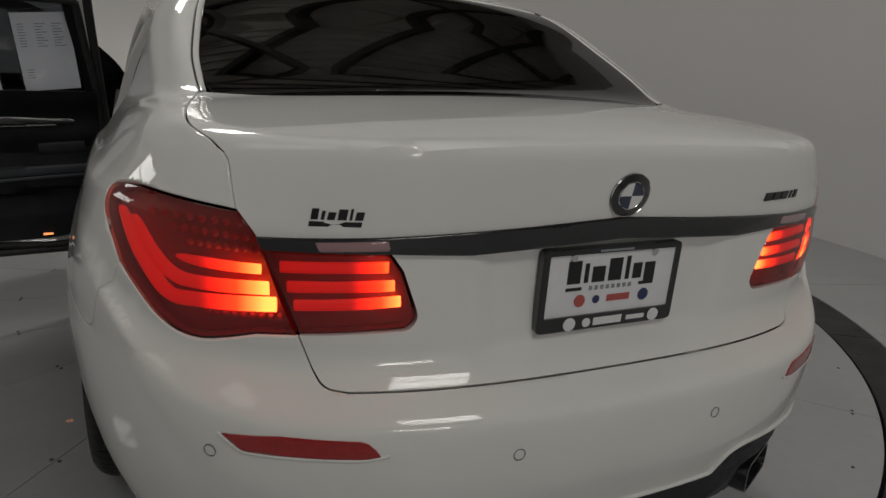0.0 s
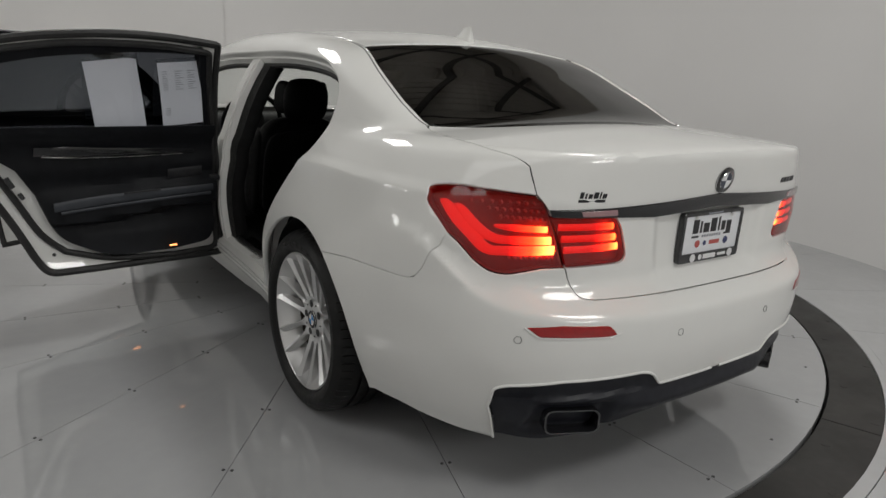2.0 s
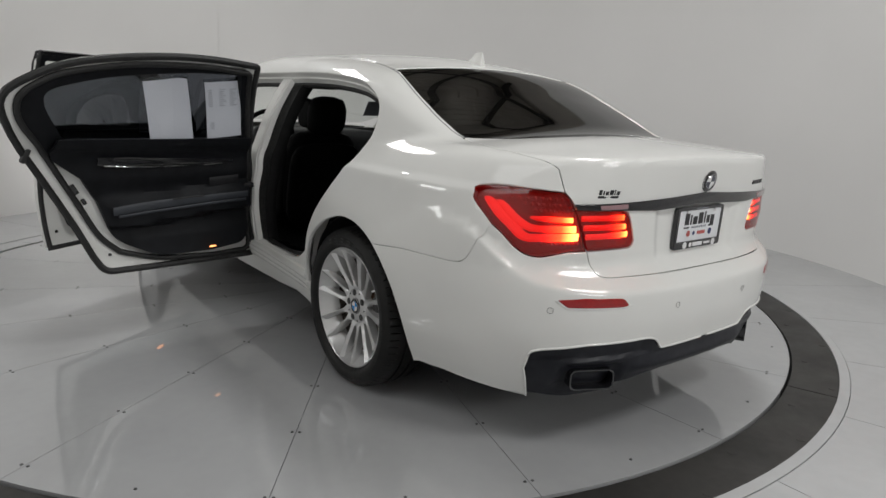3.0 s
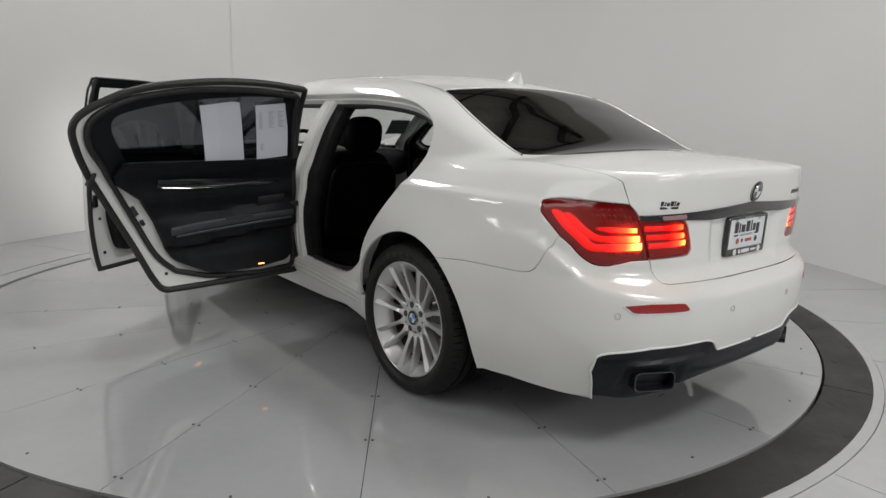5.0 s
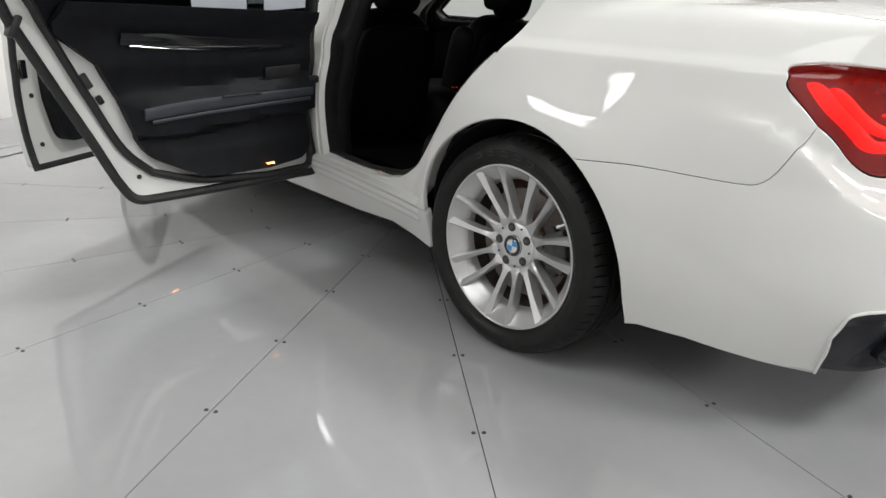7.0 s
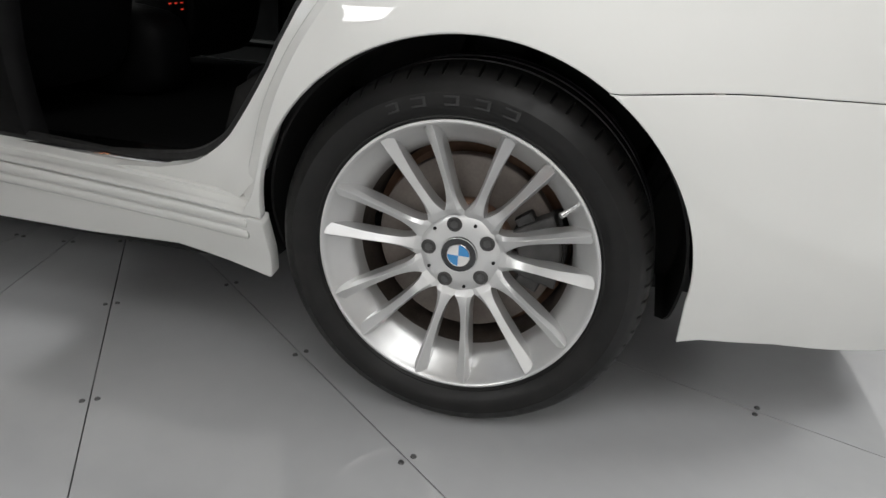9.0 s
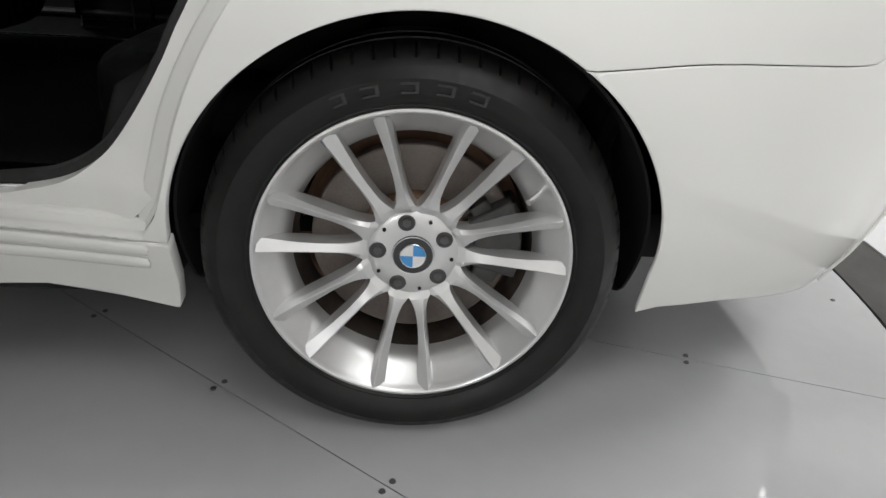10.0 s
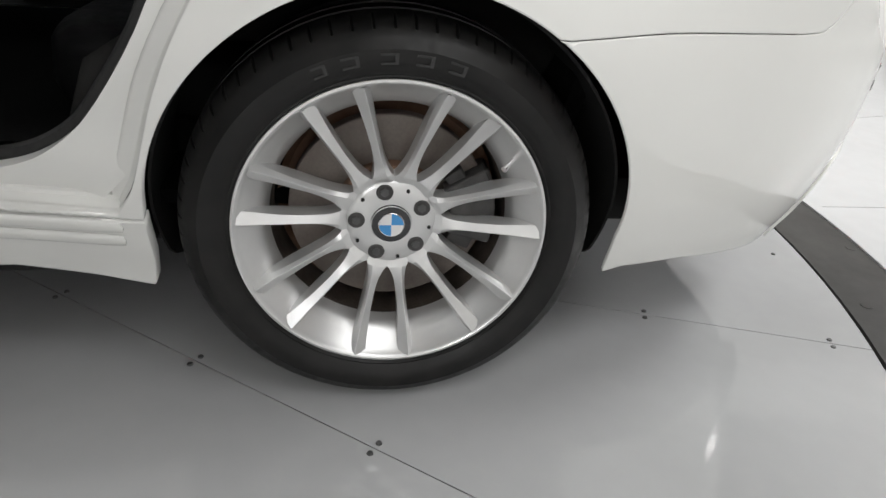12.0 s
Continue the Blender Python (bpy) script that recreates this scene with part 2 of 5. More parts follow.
def link(name, verts, faces, material, parent=None, label="", smooth=True, normals=None, undo=None, sharp=38):
    """One mesh object from plain lists. undo: the parent's place that the vertices already hold."""
    me = bpy.data.meshes.new(name)
    me.from_pydata([tuple(map(float, v)) for v in verts], [], [tuple(map(int, q)) for q in faces])
    me.materials.append(material)
    if smooth:
        me.polygons.foreach_set("use_smooth", [True] * len(me.polygons))
    me.update()
    if normals is not None:
        me.normals_split_custom_set_from_vertices([tuple(map(float, n)) for n in normals])
    elif smooth:
        me.set_sharp_from_angle(angle=radians(sharp))
    ob = new(name, me)
    if parent:
        ob.parent = parent
        if undo is not None:
            ob.matrix_parent_inverse = undo
    if label:
        ob["label"] = label
    return ob


def part(name, bm, material, parent, label="", smooth=True, undo=None):
    """Links a bmesh as one mesh object under a thing or under a part."""
    bmesh.ops.recalc_face_normals(bm, faces=bm.faces)
    verts = [v.co[:] for v in bm.verts]
    bm.verts.index_update()
    faces = [[v.index for v in q.verts] for q in bm.faces]
    bm.free()
    return link(name, verts, faces, material, parent, label, smooth, None, undo)


def block(size, place=(0, 0, 0), bevel=.005, segments=2, turn=(0, 0, 0), bm=None):
    """A bevelled box, added to bm where one is given."""
    own = bmesh.new()
    bmesh.ops.create_cube(own, size=1, matrix=Matrix.Diagonal((*size, 1)))
    if bevel:
        bmesh.ops.bevel(own, geom=own.edges[:], offset=bevel, segments=segments, profile=.6, affect="EDGES")
    own.transform(pose(*place, *turn))
    return own if bm is None else absorb(bm, own)


def absorb(bm, other):
    own = bpy.data.meshes.new("join")
    other.to_mesh(own)
    other.free()
    bm.from_mesh(own)
    bpy.data.meshes.remove(own)
    return bm


def rod(a, b, r, sides=16, bm=None, r2=None, caps=True):
    own = bmesh.new()
    a, b = Vector(a), Vector(b)
    m = Matrix.Translation((a + b) / 2) @ (b - a).to_track_quat("Z", "Y").to_matrix().to_4x4()
    bmesh.ops.create_cone(own, cap_ends=caps, segments=sides, radius1=r, radius2=r if r2 is None else r2, depth=(b - a).length, matrix=m)
    return own if bm is None else absorb(bm, own)


def tube(points, r, closed=True, sides=8, flat=1.0):
    """A round strip along points: verts and faces."""
    p = np.asarray(points, float)
    n = len(p)
    t = np.roll(p, -1, 0) - np.roll(p, 1, 0)
    if not closed:
        t[0], t[-1] = p[1] - p[0], p[-1] - p[-2]
    t /= np.linalg.norm(t, axis=1)[:, None] + 1e-9
    a = np.cross(t, (1, .05, .02))
    a /= np.linalg.norm(a, axis=1)[:, None] + 1e-9
    b = np.cross(t, a)
    verts = [p[i] + r * (math.cos(f) * a[i] + flat * math.sin(f) * b[i]) for i in range(n) for f in np.linspace(0, 2 * math.pi, sides, endpoint=False)]
    faces = [(i * sides + j, i * sides + (j + 1) % sides, (i + 1) % n * sides + (j + 1) % sides, (i + 1) % n * sides + j)
             for i in range(n if closed else n - 1) for j in range(sides)]
    return verts, faces


def lathe(profile, steps=96, closed=False):
    """Turns (radius, x) points round the x axis: verts and faces."""
    n = len(profile)
    verts = [(x, r * math.cos(f), r * math.sin(f)) for f in np.linspace(0, 2 * math.pi, steps, endpoint=False) for r, x in profile]
    faces = [(i * n + j, i * n + (j + 1) % n, (i + 1) % steps * n + (j + 1) % n, (i + 1) % steps * n + j)
             for i in range(steps) for j in range(n if closed else n - 1)]
    return verts, faces


def fillet(points, closed=True, step=.012):
    """A polyline with rounded corners: points (a, b) or (a, b, radius), filled up at the step."""
    n, out = len(points), []
    for i, q in enumerate(points):
        p, r = np.array(q[:2], float), (q[2] if len(q) > 2 else 0)
        if r and (closed or 0 < i < n - 1):
            a, b = np.array(points[i - 1][:2], float) - p, np.array(points[(i + 1) % n][:2], float) - p
            la, lb = np.linalg.norm(a), np.linalg.norm(b)
            c = min(r, la * .49, lb * .49)
            a, b = p + a / la * c, p + b / lb * c
            out += [(1 - t) ** 2 * a + 2 * t * (1 - t) * p + t * t * b for t in np.linspace(0, 1, 7)]
        else:
            out.append(p)
    full = []
    for i in range(len(out) if closed else len(out) - 1):
        a, b = out[i], out[(i + 1) % len(out)]
        k = max(1, int(np.linalg.norm(b - a) / step))
        full += [a + (b - a) * t for t in np.arange(k) / k]
    if not closed:
        full.append(out[-1])
    return np.array(full)


def flow(points, step=.012):
    """An open smooth line through points."""
    p = np.array(points, float)
    p = np.vstack([2 * p[0] - p[1], p, 2 * p[-1] - p[-2]])
    out = []
    for i in range(1, len(p) - 2):
        k = max(2, int(np.linalg.norm(p[i + 1] - p[i]) / step))
        for t in np.arange(k) / k:
            out.append(.5 * (2 * p[i] + (p[i + 1] - p[i - 1]) * t + (2 * p[i - 1] - 5 * p[i] + 4 * p[i + 1] - p[i + 2]) * t ** 2
                             + (3 * p[i] - p[i - 1] - 3 * p[i + 1] + p[i + 2]) * t ** 3))
    return np.array(out + [p[-2]])


# ---- views and charts of the skin ----
def from_side(q):
    q = np.asarray(q, float)
    return meet(np.stack([0 * q[:, 0], q[:, 0], q[:, 1]], -1), np.broadcast_to((-1., 0, 0), (len(q), 3)), 0, 1.3)


def from_rear(q):
    q = np.asarray(q, float)
    return meet(np.stack([q[:, 0], 0 * q[:, 0] - .5, q[:, 1]], -1), np.broadcast_to((0, -1., 0), (len(q), 3)), 0, 1.0)


def from_top(q):
    q = np.asarray(q, float)
    return meet(np.stack([q[:, 0], q[:, 1], 0 * q[:, 0] + .62], -1), np.broadcast_to((0, 0, 1.), (len(q), 3)), 0, 1.2)


class SideChart:
    k = .0118

    def put(self, p):
        c = chart(p)
        return np.stack([c[..., 0], c[..., 1] * self.k], -1)

    def get(self, u):
        return skin(u[..., 0], u[..., 1] / self.k)


class TopChart:
    def put(self, p):
        return np.asarray(p)[..., :2]

    def get(self, u):
        return from_top(u)


class LidChart:
    k = .0108

    def put(self, p):
        p = np.asarray(p)
        return np.stack([p[..., 0], np.degrees(np.arctan2(p[..., 2] - .72, -(p[..., 1] + .40))) * self.k], -1)

    def get(self, u):
        f = np.radians(u[..., 1] / self.k)
        o = np.stack([u[..., 0], 0 * f - .40, 0 * f + .72], -1)
        return meet(o, np.stack([0 * f, -np.cos(f), np.sin(f)], -1), 0, 1.2)


SIDE, TOP, LID = SideChart(), TopChart(), LidChart()


def slope(p, e=.0015):
    """The outward normals of the skin."""
    g = np.stack([skin_depth(p + e * a) - skin_depth(p - e * a) for a in np.eye(3)], -1)
    return g / (np.linalg.norm(g, axis=-1, keepdims=True) + 1e-9)


def inside(q, loops):
    """Whether the 2D points lie inside the loops, holes taken out."""
    odd = np.zeros(len(q), bool)
    for loop in loops:
        a, b = loop, np.roll(loop, -1, 0)
        for (x1, y1), (x2, y2) in zip(a, b):
            if y1 != y2:
                hit = ((y1 > q[:, 1]) != (y2 > q[:, 1]))
                odd ^= hit & (q[:, 0] < (x2 - x1) * (q[:, 1] - y1) / (y2 - y1) + x1)
    return odd


def away(q, loops):
    best = np.full(len(q), 9.)
    for loop in loops:
        for a, b in zip(loop, np.roll(loop, -1, 0)):
            d = b - a
            t = np.clip(((q - a) @ d) / (d @ d + 1e-12), 0, 1)
            best = np.minimum(best, np.hypot(*(q - a - t[:, None] * d).T))
    return best


def thin(loop, least):
    keep = [loop[0]]
    for p in loop[1:]:
        if np.hypot(*(p - keep[-1])) > least:
            keep.append(p)
    if np.hypot(*(keep[-1] - keep[0])) < least:
        keep.pop()
    return np.array(keep)


def inset(loop, d, hole=False):
    """The loop moved inwards (a hole: outwards) by d."""
    t = np.roll(loop, -1, 0) - np.roll(loop, 1, 0)
    t /= np.linalg.norm(t, axis=1)[:, None] + 1e-9
    area = np.sum(loop[:, 0] * np.roll(loop[:, 1], -1) - loop[:, 1] * np.roll(loop[:, 0], -1))
    side = np.stack([-t[:, 1], t[:, 0]], -1) * (1 if area > 0 else -1)
    return loop + d * side * (-1 if hole else 1)


def sheet(rims, how, h=.025, lift=0.0, rim=.02, gap=.0007, flip=False, relief=None, mirror=False, soften=.0020, lines=(), level=False):
    """A panel of the skin inside its rims (3D loops on the skin; the first is the outer one, the others are holes), with turned-in edges.
    lift: metres out of the skin; lines: 3D points on the skin along creases, kept as vertices; level: lifts go straight across the car. Returns verts, faces, normals."""
    from mathutils.geometry import delaunay_2d_cdt
    loops = [inset(thin(how.put(r), .004), gap, i > 0) for i, r in enumerate(rims)]
    lo, hi = np.min(loops[0], 0), np.max(loops[0], 0)
    gx, gy = np.meshgrid(np.arange(lo[0], hi[0], h), np.arange(lo[1], hi[1], h * .87))
    gx = gx + (np.arange(gx.shape[0]) % 2)[:, None] * h / 2
    q = np.stack([gx.ravel(), gy.ravel()], -1)
    q = q[inside(q, loops)]
    q = q[away(q, loops) > h * .45]
    if len(lines):
        fold = how.put(np.asarray(lines))
        fold = fold[inside(fold, loops)]
        fold = fold[away(fold, loops) > .003]
        q = q[np.array([np.min(np.hypot(*(fold - a).T)) > h * .6 for a in q])]
        q = np.vstack([q, fold])
    soft = [inset(loop, soften, i > 0) for i, loop in enumerate(loops)]
    rings = np.vstack([s[inside(s, loops)] for s in soft]) if soften else np.zeros((0, 2))
    all_q = np.vstack(loops + [rings, q])
    edges, n = [], 0
    for loop in loops:
        edges += [(n + i, n + (i + 1) % len(loop)) for i in range(len(loop))]
        n += len(loop)
    vs, _, fs, origin, _, _ = delaunay_2d_cdt([Vector(a) for a in all_q], edges, [], 0, 1e-6)
    uv = np.array([v[:] for v in vs])
    tri = np.array([t for t in fs if len(t) == 3])
    tri = tri[inside(uv[tri].mean(1), loops)]
    p = how.get(uv)
    nor = slope(p)
    lifts = np.broadcast_to((-1., 0, 0), nor.shape) if level else nor
    p = p + lift * lifts
    if relief is not None:
        p = p + relief(p)[:, None] * lifts
    area = np.cross(p[tri[:, 1]] - p[tri[:, 0]], p[tri[:, 2]] - p[tri[:, 0]])
    wrong = np.sum(area * nor[tri[:, 0]], 1) < 0
    tri[wrong] = tri[wrong][:, ::-1]
    back = {}
    for i, o in enumerate(origin):
        for k in o:
            back[k] = i
    verts, normals, faces = [*p], [*nor], [tuple(t) for t in tri]
    start = 0
    for li, loop in enumerate(loops):
        ids = [back.get(start + i) for i in range(len(loop))]
        start += len(loop)
        ids = [a for i, a in enumerate(ids) if a is not None and a != ids[i - 1]]
        mid = p[ids].mean(0)
        ring = p[ids]
        t = np.roll(ring, -1, 0) - np.roll(ring, 1, 0)
        out = np.cross(t, nor[ids])
        out /= np.linalg.norm(out, axis=1)[:, None] + 1e-9
        if np.sum(out * (ring - mid)) < 0:
            out = -out
        if li:
            out = -out
        base = len(verts)
        for a, o in zip(ids, out):
            normals[a] = (.75 * nor[a] + .66 * o)
            verts.append(p[a] - rim * lifts[a])
            normals.append(o)
        m = len(ids)
        for i in range(m):
            a, b, c, d = ids[i], ids[(i + 1) % m], base + (i + 1) % m, base + i
            w = np.cross(p[b] - p[a], verts[d] - p[a])
            faces.append((a, b, c, d) if w @ out[i] > 0 else (a, d, c, b))
    verts, normals = np.array(verts), np.array(normals)
    if flip:
        faces, normals = [q[::-1] for q in faces], -normals
    if mirror:
        faces = [q[::-1] for q in faces]
        verts, normals = verts * (-1, 1, 1), normals * (-1, 1, 1)
    return verts, faces, normals


def skin_part(name, rims, how, material, parent, label="", undo=None, shaded=False, **options):
    verts, faces, normals = sheet(rims, how, **options)
    return link(name, verts, faces, material, parent, label, True, None if shaded or options.get("relief") else normals, undo)


def both(p):
    """A half loop that starts and ends on the middle, closed by its mirror image."""
    p = np.asarray(p)
    return np.vstack([p, (p * (-1, 1, 1))[::-1][1:-1]])


# ---- the studio: turntable, ring, floor, wall, roof ----
def wedge(r0, r1, a0, a1, top, thick, steps=10):
    """A piece of a ring between two angles: verts and faces."""
    arc = np.linspace(a0, a1, steps)
    verts = [(r * math.cos(a), r * math.sin(a), z) for a in arc for r, z in ((r0, top), (r1, top), (r1, top - thick), (r0, top - thick))]
    faces = [(i * 4 + j, i * 4 + (j + 1) % 4, i * 4 + 4 + (j + 1) % 4, i * 4 + 4 + j) for i in range(steps - 1) for j in range(4)]
    faces += [(3, 2, 1, 0), (steps * 4 - 4, steps * 4 - 3, steps * 4 - 2, steps * 4 - 1)]
    return verts, [q[::-1] for q in faces]


TABLE_R, RING_R, SEAMS = 2.655, 2.875, 19
SEAM0 = radians(-126.7)
turntable = tagged(holder("turntable", None, (CX, CY, 0)), "round light grey turntable of bolted wedge plates", "turntable", kind="structure")
out_by = .0014 / math.sin(math.pi / SEAMS)
verts, faces = wedge(.02, TABLE_R - out_by, .0, 2 * math.pi / SEAMS, 0, .05)
verts = [(x + out_by * math.cos(math.pi / SEAMS), y + out_by * math.sin(math.pi / SEAMS), z) for x, y, z in verts]
plate_mesh = link("plate", verts, faces, DISC, turntable, smooth=False)
plate_mesh.matrix_basis = pose(0, 0, 0, 0, 0, math.degrees(SEAM0))
for i in range(1, SEAMS):
    ob = new("plate", plate_mesh.data)
    ob.parent = turntable
    ob.matrix_basis = pose(0, 0, 0, 0, 0, math.degrees(SEAM0) + 360 / SEAMS * i)
bm = bmesh.new()
bmesh.ops.create_cone(bm, cap_ends=True, segments=12, radius1=.0062, radius2=.0048, depth=.003)
bmesh.ops.recalc_face_normals(bm, faces=bm.faces)
screw_mesh = bpy.data.meshes.new("screw")
bm.to_mesh(screw_mesh)
bm.free()
screw_mesh.materials.append(SCREW)


def screw(r, a, off):
    ob = new("screw", screw_mesh)
    ob.parent = turntable
    ob.matrix_basis = pose(r * math.cos(a) - off * math.sin(a), r * math.sin(a) + off * math.cos(a), .0012)


for i in range(SEAMS):
    a = SEAM0 + 2 * math.pi / SEAMS * i
    for r in (.49, .90, 1.31, 1.735, 2.145, 2.565):
        screw(r, a, -.0138), screw(r, a, .0138)
    screw(2.575, a + math.pi / SEAMS, 0)

bed_verts, bed_faces = wedge(.001, 3.05, 0, 2 * math.pi, -.052, .05, 97)
tagged(link("ground", [(x + CX, y + CY, z) for x, y, z in bed_verts], bed_faces, DARK, smooth=False), "dark pit under the turntable", "ground", kind="structure")

ring = tagged(holder("pavement", None, (CX, CY, 0)), "dark brown-grey board ring round the turntable", "floor ring", kind="structure")
for i in range(-1, 8):
    a0 = radians(-152 + 40 * i)
    # the ring's far boards take the lighter floor material
    dark = i < 5
    verts, faces = wedge(TABLE_R + (.014 if dark else .055), RING_R, a0 + .0012, a0 + radians(40) - .0012, -.004, .04, 14)
    link("board", verts, faces, RING if dark else FLOOR, ring, "" if dark else "light grey board of the ring's far part", smooth=False)
for i in range(-6, 30):
    a = radians(-150 + 360 / 54 * i)
    r = TABLE_R + (.07 if i % 2 else .19)
    bm = bmesh.new()
    bmesh.ops.create_cone(bm, cap_ends=True, segments=14, radius1=.016, radius2=.014, depth=.002, matrix=pose(r * math.cos(a), r * math.sin(a), -.0032))
    part("bolt", bm, RING, ring)
verts, faces = wedge(RING_R + .001, RING_R + .045, 0, 2 * math.pi, .001, .03, 129)
tagged(link("trim_ring", [(x + CX, y + CY, z) for x, y, z in verts], faces, FLOOR, smooth=False), "narrow white painted strip round the dark ring", "trim", kind="structure")

# the outer floor: painted plates from the ring out to the wall and back behind the camera
WALL_X, WALL_Y, WALL_R = .12, 1.45, 3.87
wall_line = [(WALL_X + WALL_R * math.cos(radians(a)), WALL_Y + WALL_R * math.sin(radians(a))) for a in np.arange(-32, 181, 3)]
wall_line += [(-3.75, -1.5), (-3.75, -6.2), (2.2, -6.2)]
floor = tagged(holder("floor"), "light grey painted floor round the turntable", "floor", kind="structure")
for i in range(24):
    a0, a1 = radians(-76 + 15 * i), radians(-61 + 15 * i)
    verts, faces = wedge(RING_R + .048, 9.5, a0 + .0006, a1 - .0006, -.002, .03, 8)
    link("slab", [(x + CX, y + CY, z) for x, y, z in verts], faces, FLOOR, floor, smooth=False)


def standing(line, low, high, thick, closed=True):
    """A wall along a plan line: verts and faces, thick to its outside."""
    p = np.array(line, float)
    t = np.roll(p, -1, 0) - np.roll(p, 1, 0)
    if not closed:
        t[0], t[-1] = p[1] - p[0], p[-1] - p[-2]
    t /= np.linalg.norm(t, axis=1)[:, None]
    q = p + thick * np.stack([t[:, 1], -t[:, 0]], -1)
    verts = [(*v, z) for a, b in zip(p, q) for v, z in ((a, low), (a, high), (b, high), (b, low))]
    n = len(p)
    faces = [(i * 4 + j, (i + 1) % n * 4 + j, (i + 1) % n * 4 + (j + 1) % 4, i * 4 + (j + 1) % 4) for i in range(n if closed else n - 1) for j in range(4)]
    if not closed:
        faces += [(0, 1, 2, 3), (n * 4 - 1, n * 4 - 2, n * 4 - 3, n * 4 - 4)]
    return verts, faces


verts, faces = standing(wall_line, -.05, 3.6, .12)
tagged(link("wall_studio", verts, faces, WALL), "seamless curved white studio wall", "wall", kind="structure")
lap = [(WALL_X + (WALL_R - .012) * math.cos(radians(a)), WALL_Y + (WALL_R - .012) * math.sin(radians(a))) for a in np.arange(85.2, 181, 3)]
verts, faces = standing(lap, .0, 3.6, .01, False)
tagged(link("wall_lining", verts, faces, WALL), "overlapping white wall sheet with a plain edge", "wall", kind="structure")
outside = [(4.6, 6.2), (-4.6, 6.2), (-4.6, -6.8), (4.6, -6.8)]
verts, faces = standing(outside[::-1], 3.4, 5.2, .1)
tagged(link("wall_upper", verts, faces, ROOFING), "dark metal building wall above the studio wall", "wall", kind="structure")
bm = bmesh.new()
block((9.4, 13.4, .08), (0, -.3, 5.1), 0, bm=bm)
for i in range(86):
    block((9.2, .03, .03), (0, -6.8 + i * .152, 5.05), 0, bm=bm)
roof = part("ceiling", bm, ROOFING, None, smooth=False)
tagged(roof, "ribbed brown-grey metal roof of the building", "ceiling", kind="structure")
bm = bmesh.new()


def across_roof(offset, run, width, height, z):
    """A beam under the roof along the direction run, clipped by the outer walls."""
    d, n = np.array(run), np.array((run[1], -run[0]))
    inside_roof = [t for t in np.arange(-9, 9, .05) if abs((offset * n + t * d)[0]) < 4.5 and -6.7 < (offset * n + t * d)[1] < 6.1]
    if len(inside_roof) > 10:
        mid, length = offset * n + (inside_roof[0] + inside_roof[-1]) / 2 * d, inside_roof[-1] - inside_roof[0]
        block((width, length, height), (mid[0], mid[1], z), 0, 1, (0, 0, -math.degrees(math.atan2(d[0], d[1]))), bm)


for i in range(16):
    across_roof(-6.5 + .85 * i, (.77, .64), .08, .20, 4.94)
for i in range(4):
    across_roof(-4.4 + 3.0 * i, (-.64, .77), .09, .10, 4.80)
beams = part("trim_beams", bm, FIXTURE, None, smooth=False)
tagged(beams, "dark steel beams under the roof", "beam", kind="structure")
# every panel gets a housing and wires, the added fill too
for spot, aim, watts, wide, tall in LED:
    housing = tagged(holder("ceiling_light"), "out-of-view hanging white LED light panel over the turntable", "light", "led panels")
    housing.matrix_world = look(spot, aim)
    bm = block((wide + .04, tall + .04, .04), (0, 0, .03), .004, 1)
    part("housing", bm, FIXTURE, housing)
    for sx in (-.42 * wide, .42 * wide):
        a = housing.matrix_world @ Vector((sx, 0, .04))
        bm = rod((sx, 0, .05), housing.matrix_world.inverted() @ Vector((a.x, a.y, 5.06)), .004, 6)
        part("wire", bm, SCREW, housing)


# ---- the car: outer panels ----
car = tagged(holder("car"), "white four-door luxury sedan with open driver-side doors on a turntable", "car")

ARCH_Z, ARCH_R = .342, .398


def arch(axle, start, stop, r=ARCH_R, n=60):
    a = np.radians(np.linspace(start, stop, n))
    return np.stack([axle + r * np.cos(a), ARCH_Z + r * np.sin(a)], -1)


def rear_line(*points, step=.012):
    return from_rear(fillet(points, False, step))


def side_line(*points, step=.015):
    return from_side(fillet(points, False, step))


def top_line(*points, step=.015):
    return from_top(flow(points, step))


AP_REAR = flow([(.43, .372), (.395, .43), (.344, .576), (.287, .693), (.198, .827), (.109, .937), (.063, 1.015), (.042, 1.094), (.048, 1.165),
                (.085, 1.218), (.16, 1.262), (.301, 1.307), (.555, 1.332), (.8, 1.338), (1.06, 1.335)])
AP_FRONT = flow([(1.06, 1.335), (1.5, 1.33), (1.8, 1.295), (2.05, 1.2), (2.28, 1.06), (2.41, .93), (2.42, .8), (2.40, .5), (2.38, .412)])
AP_SILL = fillet([(2.38, .412), (1.0, .412, .2), (.43, .372)], False, .02)
APERTURE = np.vstack([AP_REAR[:-1], AP_FRONT[:-1], AP_SILL[:-1]])

SEAM = flow([(-.232, .672), (-.40, .688), (-.55, .690), (-.655, .690), (-.695, .697), (-.724, .726), (-.752, .785), (float(from_rear([(-.8165, .835)])[0][1]), .835)])
LAMP_TOP = [(-.8165, .835), (-.828, .875), (-.838, .917, .03), (-.822, .955, .03), (-.785, .968, .03), (-.72, .963), (-.645, .956)]
LID_EDGE = [(-.645, .956), (-.620, .918), (-.605, .88), (-.584, .81), (-.561, .753)]
LAMP_LOW = [(-.561, .753), (-.622, .751), (-.668, .738, .03), (-.701, .731, .03), (-.738, .737, .03), (-.77, .763, .03), (-.8165, .835)]
LID_SHOULDER = [(-.650, -.905), (-.668, -.86), (-.694, -.747), (-.684, -.58), (-.662, -.45), (-.645, -.385)]
